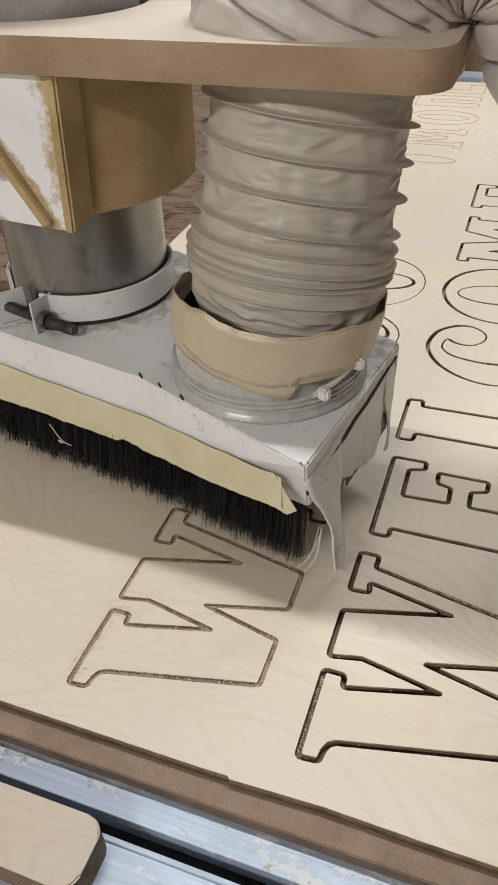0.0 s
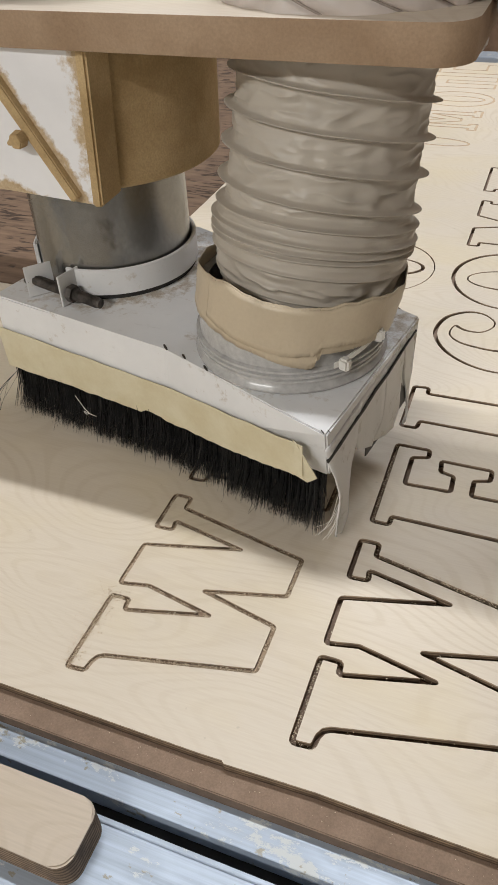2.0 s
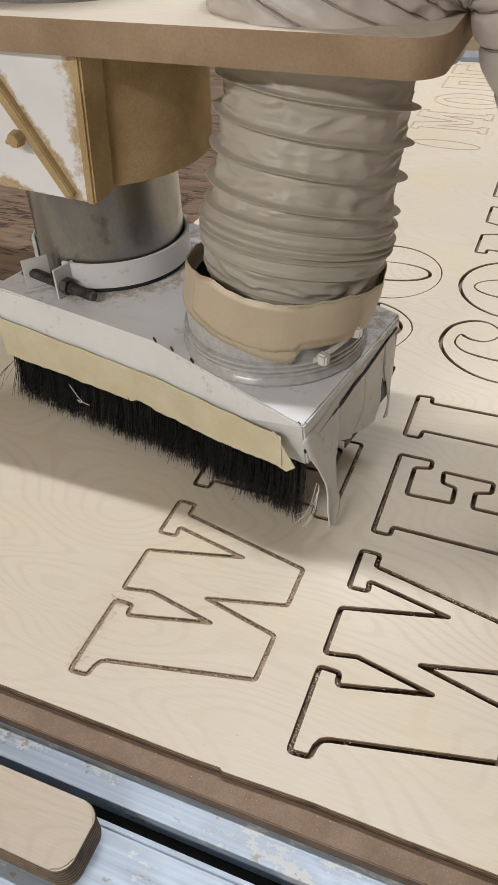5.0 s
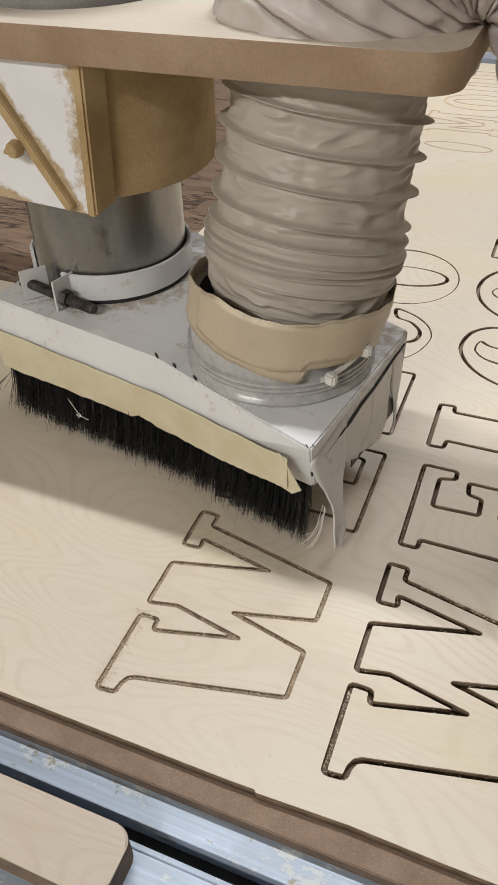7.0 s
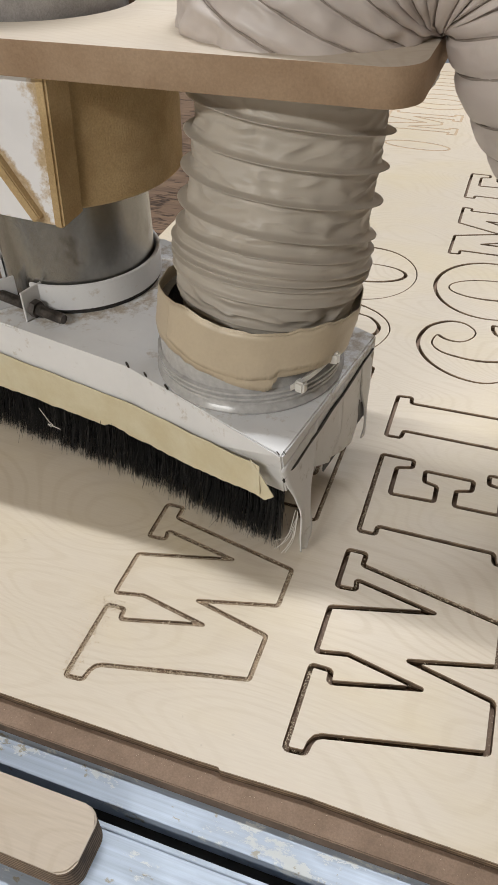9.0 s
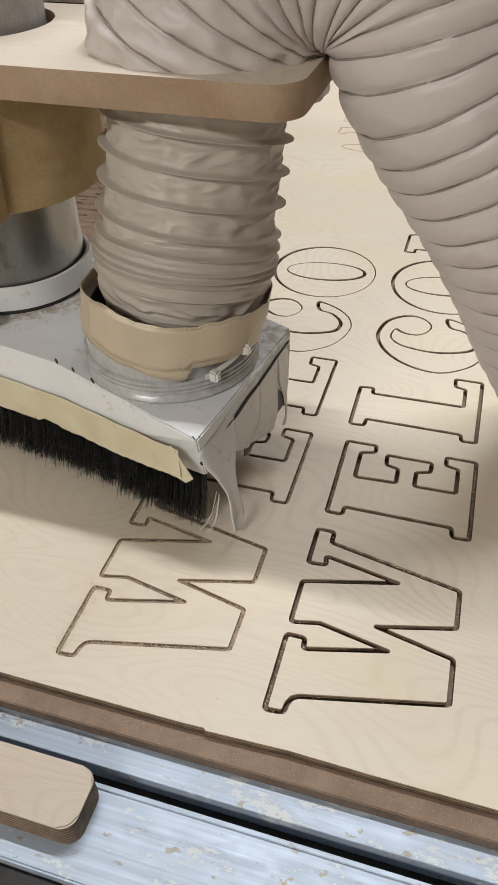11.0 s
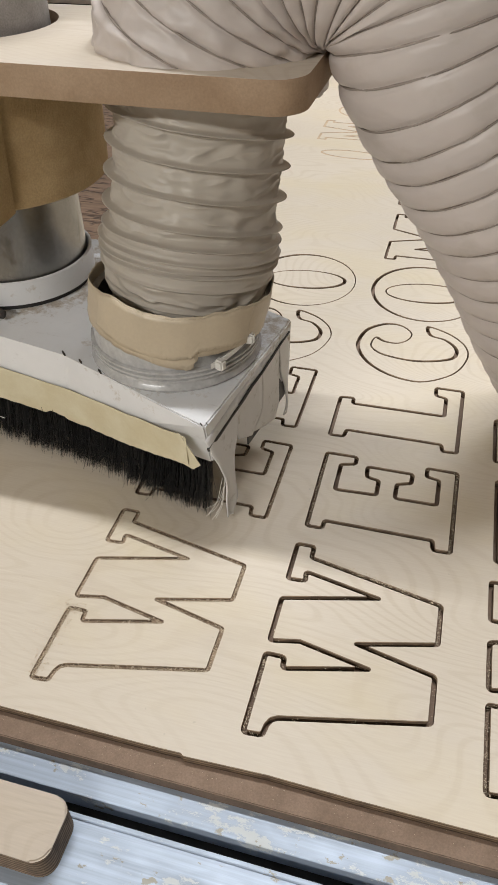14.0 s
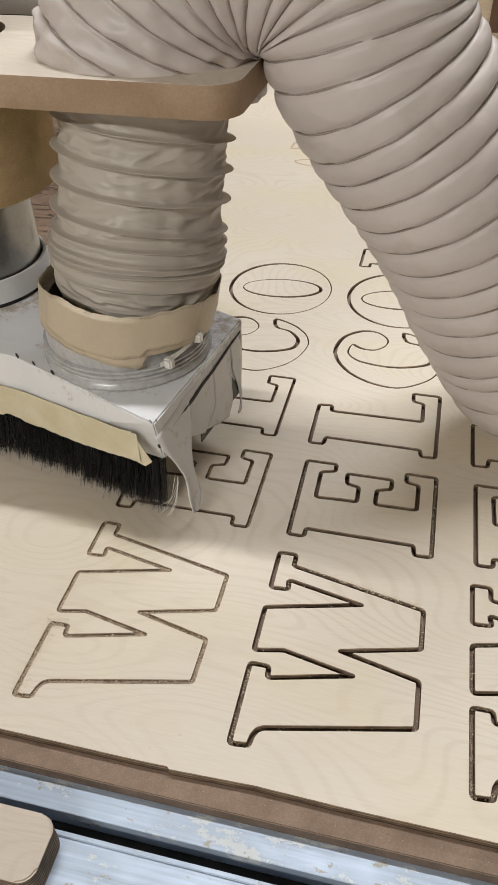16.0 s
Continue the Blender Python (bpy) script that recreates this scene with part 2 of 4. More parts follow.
def cover_paint(name):
    """White enamel, greyed by handling; tan sawdust clings in patches, thickest round the clamp and the hose cuff."""
    m, n, l, b = node_mat(name, 0.36)
    v = coords(n, l)
    paint = ramp(n, l, noisy(n, l, v, 11, 5, 0.65), ((0.3, (0.70, 0.705, 0.72)), (0.7, (0.80, 0.805, 0.82))))
    fields = []
    for centre, inner, outer, most in (((-.1130, .3180, .107), .064, .100, .25), ((.0600, .2440, .107), .062, .080, .13), ((.128, .290, .100), .010, .065, .22)):
        c, k = n.new("ShaderNodeTexCoord"), n.new("ShaderNodeVectorMath")
        k.operation, k.inputs[1].default_value = "DISTANCE", centre
        l.new(c.outputs["Object"], k.inputs[0])
        r = n.new("ShaderNodeMapRange")
        for key, val in (("From Min", inner), ("From Max", outer), ("To Min", most), ("To Max", 0.0)):
            r.inputs[key].default_value = val
        l.new(k.outputs["Value"], r.inputs["Value"])
        fields.append(r.outputs[0])
    total = fields[0]
    for f in fields[1:]:
        q = n.new("ShaderNodeMath")
        q.operation = "MAXIMUM"
        l.new(total, q.inputs[0])
        l.new(f, q.inputs[1])
        total = q.outputs[0]
    q = n.new("ShaderNodeMath")
    q.operation = "ADD"
    l.new(total, q.inputs[0])
    l.new(noisy(n, l, v, 85, 7, 0.72), q.inputs[1])
    mask = ramp(n, l, q.outputs[0], ((0.63, (0, 0, 0)), (0.80, (0.8, 0.8, 0.8))))
    grain = noisy(n, l, v, 600, 3)
    c = blend(n, l, mask, paint, ramp(n, l, grain, ((0.3, (0.30, 0.23, 0.16)), (0.7, (0.52, 0.44, 0.34)))))
    smear = ramp(n, l, noisy(n, l, coords(n, l, (1, 3, 3)), 40, 6, 0.7), ((0.60, (0, 0, 0)), (0.72, (0.35, 0.35, 0.35))))
    c = blend(n, l, smear, c, (0.40, 0.38, 0.36))
    l.new(c, b.inputs["Base Color"])
    l.new(ramp(n, l, mask, ((0.0, (0.30, 0.30, 0.30)), (0.6, (0.85, 0.85, 0.85)))), b.inputs["Roughness"])
    bump(n, l, b, noisy(n, l, v, 55, 4), 0.12, 0.0015)
    return m


CLAMP_PAINT = painted_dusty("white_clamp_paint", (0.74, 0.745, 0.755), (0.46, 0.39, 0.30), 120, 500, 0.60)
WHITE = cover_paint("white_painted_sheet")
HOUSING = housing_enamel("white_cast_housing")
DUSTY = speckled("caked_sawdust", (0.54, 0.395, 0.215), (0.41, 0.285, 0.14), 25, 0.95, fine=750, relief=0.0010, grit=0.2)
CREPE = speckled("yellow_crepe_tape", (0.66, 0.605, 0.445), (0.59, 0.52, 0.35), 34, 0.5, fine=420, relief=0.0002, grit=0.06)
TAN_TAPE = speckled("tan_crepe_tape", (0.55, 0.465, 0.345), (0.52, 0.435, 0.318), 20, 0.42, fine=420, relief=0.0002, grit=0.05)
HOSE = hose_film("grey_hose_film", (0.515, 0.468, 0.405), 0.45, 0.42)
HOSE_OUT = hose_film("pinkish_grey_hose_film", (0.62, 0.557, 0.522), 0.3, 0.40)
WIRE = speckled("hose_wire_cover", (0.33, 0.285, 0.25), (0.23, 0.195, 0.17), 40, 0.5)
CLEAR = speckled("grey_plastic_cuff", (0.46, 0.455, 0.45), (0.34, 0.335, 0.33), 24, 0.22)
NYLON = speckled("white_nylon", (0.78, 0.77, 0.74), (0.66, 0.64, 0.60), 80, 0.35)
BOLT = speckled("dark_zinc_bolt", (0.13, 0.115, 0.105), (0.045, 0.04, 0.037), 150, 0.5, 0.6)
FLAP = painted_dusty("white_vinyl_flap", (0.72, 0.71, 0.71), (0.33, 0.29, 0.25), 95, 500, 0.575)
GREY_FELT = speckled("grey_motor_casing", (0.33, 0.31, 0.30), (0.26, 0.245, 0.235), 60, 0.9, fine=800, relief=0.0008)
PACKED = speckled("packed_brown_sawdust", (0.42, 0.32, 0.225), (0.17, 0.115, 0.075), 150, 0.95)
FAR_DUST = speckled("pale_packed_sawdust", (0.56, 0.43, 0.30), (0.46, 0.34, 0.23), 40, 0.95)
CHIP = speckled("pale_sawdust", (0.70, 0.60, 0.46), (0.52, 0.42, 0.30), 300, 0.95)
WALL = speckled("painted_wall", (0.60, 0.55, 0.48), (0.54, 0.49, 0.42), 3, 0.8)
CONCRETE = speckled("concrete", (0.30, 0.29, 0.27), (0.22, 0.21, 0.20), 5, 0.85)
BEIGE = speckled("raw_pine", (0.62, 0.49, 0.34), (0.54, 0.41, 0.27), 8, 0.7, stretch=(1, 1, 8))
BROWN = speckled("brown_board", (0.27, 0.17, 0.11), (0.21, 0.13, 0.085), 8, 0.7)

# ---- helpers of this scene ----
def mesh_of(name, bm, mats, smooth=False, soft=False):
    me = bpy.data.meshes.new(name)
    bmesh.ops.recalc_face_normals(bm, faces=bm.faces)
    bm.to_mesh(me)
    bm.free()
    for m in mats if isinstance(mats, (list, tuple)) else [mats]:
        me.materials.append(m)
    if smooth:
        me.shade_smooth()
        if not soft:
            me.set_sharp_from_angle(angle=radians(36))
    return me


def part(name, bm, mats, parent, label="", smooth=False, kind="", soft=False):
    ob = new(name, mesh_of(name, bm, mats, smooth, soft))
    ob.parent = parent
    return tagged(ob, label, kind=kind)


def thing(name, label, category, group="", kind="", rides=False, at=None):
    ob = new(name)
    ob.empty_display_size = 0.02
    if at is not None:
        ob.matrix_basis = at
    if rides:
        ob["rides"] = 1
    return tagged(ob, label, category, group, kind)


def single(name, bm, mats, label, category, kind="", smooth=False, rides=False):
    ob = new(name, mesh_of(name, bm, mats, smooth))
    if rides:
        ob["rides"] = 1
    return tagged(ob, label, category, kind=kind)


def box(bm, x0, x1, y0, y1, z0, z1, bevel=0.0, mat=0):
    made = bmesh.ops.create_cube(bm, size=1)
    bmesh.ops.scale(bm, vec=(x1 - x0, y1 - y0, z1 - z0), verts=made["verts"])
    bmesh.ops.translate(bm, vec=((x0 + x1) / 2, (y0 + y1) / 2, (z0 + z1) / 2), verts=made["verts"])
    faces = list({f for v in made["verts"] for f in v.link_faces})
    for f in faces:
        f.material_index = mat
    if bevel:
        edges = list({e for v in made["verts"] for e in v.link_edges})
        bmesh.ops.bevel(bm, geom=edges, offset=bevel, segments=2, affect="EDGES")
    return bm


def prism(bm, outline, z0, z1, side=0, top=0, bevel=0.0):
    """An upright prism over a plan outline; z0 and z1 may be lists, one height a corner."""
    n = len(outline)
    z0 = z0 if isinstance(z0, (list, tuple)) else [z0] * n
    z1 = z1 if isinstance(z1, (list, tuple)) else [z1] * n
    lo = [bm.verts.new((x, y, z)) for (x, y), z in zip(outline, z0)]
    hi = [bm.verts.new((x, y, z)) for (x, y), z in zip(outline, z1)]
    up, down = bm.faces.new(hi), bm.faces.new(lo[::-1])
    up.material_index = down.material_index = top
    for i in range(n):
        bm.faces.new((lo[i], lo[(i + 1) % n], hi[(i + 1) % n], hi[i])).material_index = side
    if bevel:
        bmesh.ops.bevel(bm, geom=list(up.edges), offset=bevel, segments=2, affect="EDGES")
    return bm


def rounded(x0, x1, y0, y1, r, steps=5, corners=(1, 1, 1, 1)):
    out = []
    for i, (cx, cy, a) in enumerate(((x1 - r, y0 + r, -90), (x1 - r, y1 - r, 0), (x0 + r, y1 - r, 90), (x0 + r, y0 + r, 180))):
        if corners[i]:
            out += [(cx + r * math.cos(radians(a + 90 * k / steps)), cy + r * math.sin(radians(a + 90 * k / steps))) for k in range(steps + 1)]
        else:
            out.append((x1 if i < 2 else x0, y0 if i in (0, 3) else y1))
    return out


def rod(bm, a, b, r0, r1=None, sides=10, caps=True, mat=0):
    a, b = Vector(a), Vector(b)
    r1 = r0 if r1 is None else r1
    q = (b - a).to_track_quat("Z", "Y").to_matrix()
    rings = []
    for p, r in ((a, r0), (b, r1)):
        rings.append([bm.verts.new(p + q @ Vector((r * math.cos(2 * math.pi * k / sides), r * math.sin(2 * math.pi * k / sides), 0))) for k in range(sides)])
    for k in range(sides):
        bm.faces.new((rings[0][k], rings[0][(k + 1) % sides], rings[1][(k + 1) % sides], rings[1][k])).material_index = mat
    if caps:
        bm.faces.new(rings[0][::-1]).material_index = mat
        bm.faces.new(rings[1]).material_index = mat
    return bm


def lathe(bm, cx, cy, profile, sides=64, a0=0.0, a1=360.0, close=False):
    """Turns a profile of (radius, height) about an upright axis."""
    whole = abs(a1 - a0) >= 360
    count = sides if whole else sides + 1
    rows = []
    for k in range(count):
        a = radians(a0 + (a1 - a0) * k / sides)
        rows.append([bm.verts.new((cx + r * math.cos(a), cy + r * math.sin(a), z)) for r, z in profile])
    n = len(profile)
    for k in range(sides):
        p, q = rows[k], rows[(k + 1) % count]
        for i in range(n if close else n - 1):
            j = (i + 1) % n
            bm.faces.new((p[i], q[i], q[j], p[j]))
    if close and not whole:
        bm.faces.new(rows[0])
        bm.faces.new(rows[-1][::-1])
    return bm


def smooth_path(points, per=12):
    """A Catmull-Rom line through the points."""
    p = [np.array(q, float) for q in points]
    p = [2 * p[0] - p[1]] + p + [2 * p[-1] - p[-2]]
    out = []
    for i in range(1, len(p) - 2):
        for k in range(per):
            t = k / per
            a, b, c, d = p[i - 1:i + 3]
            out.append(0.5 * (2 * b + (c - a) * t + (2 * a - 5 * b + 4 * c - d) * t * t + (3 * b - a - 3 * c + d) * t ** 3))
    return out + [p[-2]]


# ---- letters: centre lines of the router's cut; x runs from cap line to base line, y along the word ----
def closed_curve(points, per=7):
    p = [np.array(q, float) for q in points]
    n, out = len(p), []
    for i in range(n):
        a, b, c, d = p[i - 1], p[i], p[(i + 1) % n], p[(i + 2) % n]
        for k in range(per):
            t = k / per
            out.append(tuple(0.5 * (2 * b + (c - a) * t + (2 * a - 5 * b + 4 * c - d) * t * t + (3 * b - a - 3 * c + d) * t ** 3)))
    return out


def ellipse(cx, cy, rx, ry, turn=0.0, steps=56):
    c, s = math.cos(radians(turn)), math.sin(radians(turn))
    pts = [(rx * math.cos(2 * math.pi * k / steps), ry * math.sin(2 * math.pi * k / steps)) for k in range(steps)]
    return [(cx + c * u - s * v, cy + s * u + c * v) for u, v in pts]


def fillet(points, r):
    """Rounds the corners as a turning bit leaves them; sharp points keep a small nose."""
    n, out = len(points), []
    for i in range(n):
        a, b, c = (np.array(points[k % n], float) for k in (i - 1, i, i + 1))
        u, v = a - b, c - b
        lu, lv = np.linalg.norm(u), np.linalg.norm(v)
        u, v = u / lu, v / lv
        opening = math.acos(max(-1, min(1, float(u @ v))))
        d = min(r / math.tan(max(opening, 0.3) / 2) if opening < 2.8 else 0.3 * r, 0.42 * lu, 0.42 * lv)
        if opening < 0.75 or d * math.tan(opening / 2) < 0.0019:
            out.append(tuple(b))
            continue
        p, q = b + u * d, b + v * d
        for k in range(4):
            t = k / 3
            out.append(tuple(p * (1 - t) ** 2 + b * 2 * t * (1 - t) + q * t * t))
    return out


LETTER_W = [(0, .0443), (.0116, .0453), (.0125, .0520), (.0145, .0560), (.0180, .0580), (.107, .0775), (.107, .1101), (.0558, .1214),
            (.107, .1343), (.107, .1661), (.0125, .1860), (.0127, .1969), (0, .1969), (0, .163), (.0132, .1639), (.0110, .1725),
            (.0648, .1616), (0, .1454), (0, .1098), (.0194, .1139), (.0657, .1048), (.0128, .0916), (.0125, .0999), (0, .0999)]
LETTER_E = [(.0024, .2164), (.0146, .2168), (.0147, .2250), (.0965, .2250), (.0975, .2155), (.1100, .2158), (.1106, .3043), (.0862, .3045),
            (.0866, .2942), (.0967, .2920), (.0967, .2632), (.0640, .2626), (.0640, .2792), (.0750, .2828), (.0753, .2942), (.0380, .2942),
            (.0392, .2821), (.0492, .2796), (.0495, .2626), (.0164, .2610), (.0162, .2915), (.0279, .2951), (.0277, .3038), (.0024, .3036)]
LETTER_L = [(0, .3276), (.0122, .3282), (.0132, .3378), (.0952, .3378), (.0964, .3292), (.1084, .3297), (.1097, .4200), (.0848, .4200),
            (.0856, .4076), (.0950, .4055), (.0950, .3780), (.0126, .3768), (.0120, .3855), (0, .3842)]
LETTER_C = closed_curve([(.0684, .5282), (.0881, .5204), (.1010, .5090), (.1081, .4975), (.1108, .4818), (.1047, .4586), (.0920, .4405), (.0679, .4262),
                         (.0392, .4307), (.0147, .4483), (.0012, .4756), (.0055, .5055), (.0222, .5225), (.0394, .5241), (.0518, .5122), (.0503, .4989),
                         (.0412, .4892), (.0296, .4885), (.0224, .4916), (.0175, .4950), (.0145, .4880), (.0150, .4765), (.0255, .4660),
                         (.0456, .4612), (.0649, .4612), (.0860, .4678), (.0975, .4765), (.0986, .4922), (.0871, .5064), (.0718, .5120)], 4)
LETTER_O = ellipse(.0588, .6006, .0590, .0618)
COUNTER_O = ellipse(.0602, .5998, .0455, .0212, 7)
LETTER_M = [(.0045, .6748), (.0160, .6755), (.0160, .6850), (.0955, .6850), (.0955, .6760), (.107, .6760), (.107, .7180), (.0955, .7180),
            (.0955, .7085), (.0380, .7085), (.0900, .7320), (.0900, .7500), (.0380, .7750), (.0955, .7750), (.0955, .7650), (.107, .7650),
            (.107, .8110), (.0955, .8110), (.0955, .8010), (.0160, .8010), (.0160, .8095), (.0050, .8095), (.0050, .7612), (.0560, .7420), (.0050, .7234)]
LETTER_E_END = [(x, y + 0.6264) for x, y in LETTER_E]
WORD = [("w", LETTER_W, None), ("e", LETTER_E, None), ("l", LETTER_L, None), ("c", LETTER_C, None), ("o", LETTER_O, COUNTER_O),
        ("m", LETTER_M, None), ("e", LETTER_E_END, None)]
COLUMN_STEP = 0.1396
BIT = 0.0036


def offset(points, d, arc=4):
    """The outline moved outwards by d (inwards if negative); outer corners of the move are rounded like a turning router bit's."""
    area = sum(p[0] * q[1] - q[0] * p[1] for p, q in zip(points, points[1:] + points[:1]))
    pts = points if area > 0 else points[::-1]
    n, out = len(pts), []
    for i in range(n):
        a, b, c = (np.array(pts[k % n]) for k in (i - 1, i, i + 1))
        u, v = (b - a) / np.linalg.norm(b - a), (c - b) / np.linalg.norm(c - b)
        nu, nv = np.array((u[1], -u[0])), np.array((v[1], -v[0]))
        cross, dot = u[0] * v[1] - u[1] * v[0], float(u @ v)
        if cross * d > 0 and dot < 0.6:
            s, e = math.atan2(nu[1], nu[0]), math.atan2(nv[1], nv[0])
            turn = (e - s + math.pi) % (2 * math.pi) - math.pi
            r = d
            out += [tuple(b + r * np.array((math.cos(s + turn * k / arc), math.sin(s + turn * k / arc)))) for k in range(arc + 1)]
        else:
            m = (nu + nv) / max(0.03, 1 + dot)
            out.append(tuple(b + d * m))
    return out


def cut_sheet(name, loops, z_top, thick, mats):
    """A sheet with every second nested loop cut out of it; the faces take the first material and the cut edges the second."""
    cu = bpy.data.curves.new(name, "CURVE")
    cu.dimensions, cu.fill_mode, cu.extrude = "2D", "BOTH", thick / 2
    for loop in loops:
        sp = cu.splines.new("POLY")
        sp.points.add(len(loop) - 1)
        for p, (x, y) in zip(sp.points, loop):
            p.co = (x, y, 0, 1)
        sp.use_cyclic_u = True
    temp = bpy.data.objects.new(name, cu)
    scene.collection.objects.link(temp)
    bpy.context.view_layer.update()
    me = bpy.data.meshes.new_from_object(temp.evaluated_get(bpy.context.evaluated_depsgraph_get()))
    bpy.data.objects.remove(temp)
    bpy.data.curves.remove(cu)
    me.transform(Matrix.Translation((0, 0, z_top - thick / 2)))
    bm = bmesh.new()
    bm.from_mesh(me)
    bmesh.ops.remove_doubles(bm, verts=bm.verts, dist=2e-6)
    bm.to_mesh(me)
    bm.free()
    me.name = name
    me.materials.clear()
    for m in mats:
        me.materials.append(m)
    for f in me.polygons:
        f.material_index = 0 if abs(f.normal.z) > 0.5 else 1
    return me


# ---- the bed ----
PLY_T = 0.0070
EDGE_Y = 0.0217


def machine_bed():
    bed = thing("machine_bed", "worn aluminium slotted bed of a router table", "machine bed", kind="structure")
    bm = box(bmesh.new(), -1.5, 1.7, -0.0091, 0.30, -0.033, -0.0170, 0.0003)
    part("bed_rail", bm, ALU, bed, "scratched bare aluminium rail")
    bm = box(bmesh.new(), -1.5, 1.7, -0.0706, -0.0189, -0.033, -0.0172, 0.0012)
    part("bed_plate", bm, ALU, bed, "scratched aluminium plate with a worn lip")
    bm = box(bmesh.new(), -1.5, 1.7, -0.0219, -0.0190, -0.0171, -0.0158, 0.0004)
    part("slot_lip", bm, ALU, bed)
    bm = box(bmesh.new(), -1.5, 1.7, -0.068, 0.295, -0.075, -0.0332)
    part("slot_floor", bm, BLACK, bed, "black slot between the rails")
    bm = box(bmesh.new(), -1.5, 1.7, -0.0816, -0.0711, -0.075, -0.024, 0.001)
    part("front_lip", bm, BLACK, bed)
    bm = box(bmesh.new(), -1.5, 1.7, 1.545, 1.60, -0.04, 0.002, 0.001)
    part("end_rail", bm, ALU, bed)
    bm = box(bmesh.new(), -1.4, 1.6, -0.04, 1.58, -0.78, -0.076)
    part("bed_frame", bm, BROWN, bed)


def spoilboard():
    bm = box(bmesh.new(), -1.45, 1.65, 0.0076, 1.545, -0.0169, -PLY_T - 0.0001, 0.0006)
    # sides take the darkened mdf, with the front's shade in its colour
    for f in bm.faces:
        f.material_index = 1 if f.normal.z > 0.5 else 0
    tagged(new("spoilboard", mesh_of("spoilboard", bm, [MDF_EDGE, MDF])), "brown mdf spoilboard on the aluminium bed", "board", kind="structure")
    # the bare part of the board, scored by many earlier cuts
    bm = box(bmesh.new(), -1.44, -0.2, 0.452, 1.54, -PLY_T, -PLY_T + 0.004)
    tagged(new("scored_board", mesh_of("scored_board", bm, SCARRED)), "reddish brown board scored by many old cuts", "board", kind="structure")


def column_x(i):
    return i * COLUMN_STEP


def letters():
    loops = [[(-1.1, EDGE_Y), (0.094, EDGE_Y), (0.1084, EDGE_Y + 0.0004), (0.110, EDGE_Y - 0.0010), (0.160, EDGE_Y + 0.0008), (0.21, EDGE_Y), (1.5, EDGE_Y), (1.5, 1.515), (-0.2, 1.515), (-0.2, 0.4436), (-1.1, 0.4436)]]
    for col in range(3):
        for letter, line, counter in WORD[:5] if col == 0 else WORD:
            dx, dy = column_x(col), -0.0006 * col
            line_c = [(x + dx, y + dy) for x, y in (line if letter in "co" else fillet(line, 0.0026))]
            width = BIT * ((0.76 if letter in "co" else 0.9) if col == 0 else 0.8 if letter in "co" else 1.0)
            outer, inner = offset(line_c, width / 2), offset(line_c, -width / 2)
            loops.append(outer)
            slip = ((0.0015, -0.0006), (0.0012, -0.0003), (0, 0))[col] if letter in "co" else (0, 0)
            inner = [(x + slip[0], y + slip[1]) for x, y in inner]
            piece = [inner]
            if counter:
                cc = [(x + dx, y + dy) for x, y in counter]
                piece.append([(x + slip[0], y + slip[1]) for x, y in offset(cc, width / 2)])
                slug = cut_sheet("counter_slug", [offset(cc, -width / 2)], 0, PLY_T, [PLY, PLY_EDGE])
                tagged(new("counter_slug", slug), "oval birch plywood slug inside the cut letter o", "offcut", "slugs of the letter o")
            if col == 0 and letter in "we":
                bed = cut_sheet("packed_sawdust", [offset(line_c, width / 2 - .0001), offset(line_c, .0001 - width / 2)], -.0020 if letter == "w" else -.0040, .002, [PACKED, PACKED])
                tagged(new("packed_sawdust", bed), "brown sawdust packed in a routed groove", "sawdust", kind="stuff")
            me = cut_sheet("letter_" + letter, piece, 0, PLY_T, [PLY, PLY_EDGE])
            tagged(new("letter_" + letter, me), "cut birch plywood slab-serif letter %s still in its sheet" % letter.upper(), "letter", "letters of the word WELCOME")
    # far word, shallow and half filled with dust
    for line, w, holes in [(q, 0.0042, []) for q in FAR_WORD[:2]] + [(FAR_WORD[2], 0.0042, FAR_WORD[3:4]), (FAR_WORD[3], 0.0042, None)] + [(q, 0.0042, []) for q in FAR_WORD[4:]] + [(q, BIT, []) for q in FAR_SCRAPS]:
        if holes is not None:
            loops.append(offset(line, w / 2))
        me = cut_sheet("cut_shape", [offset(line, -w / 2)] + [offset(q, w / 2) for q in holes or []], 0, PLY_T, [PLY, PLY_EDGE])
        tagged(new("cut_shape", me), "faintly outlined birch shape still in its sheet", "cut-out", "far cut-outs")
    me = cut_sheet("plywood_sheet", loops, 0, PLY_T, [PLY, PLY_EDGE])
    tagged(new("plywood_sheet", me), "pale birch plywood sheet with routed letter outlines", "plywood sheet")


FAR_WORD = [ellipse(.048, 1.022, .0500, .0165, -4),
            [(-.020, 1.085), (-.008, 1.085), (-.008, 1.094), (.086, 1.094), (.086, 1.085), (.098, 1.085), (.098, 1.115), (.086, 1.115), (.086, 1.108),
             (.020, 1.108), (.070, 1.128), (.070, 1.140), (.020, 1.160), (.086, 1.160), (.086, 1.152), (.098, 1.152), (.098, 1.185), (.086, 1.185),
             (.086, 1.176), (-.010, 1.176), (-.010, 1.185), (-.022, 1.185), (-.022, 1.150), (.044, 1.134), (-.020, 1.115)],
            ellipse(.048, 1.252, .060, .044), ellipse(.048, 1.252, .044, .016),
            [(-.014, 1.325), (.100, 1.325), (.100, 1.352), (.012, 1.352), (.012, 1.372), (.100, 1.372), (.100, 1.400), (-.014, 1.400)],
            [(-.014, 1.425), (.100, 1.425), (.100, 1.490), (.072, 1.490), (.072, 1.450), (.010, 1.450), (.010, 1.490), (-.014, 1.490)]]
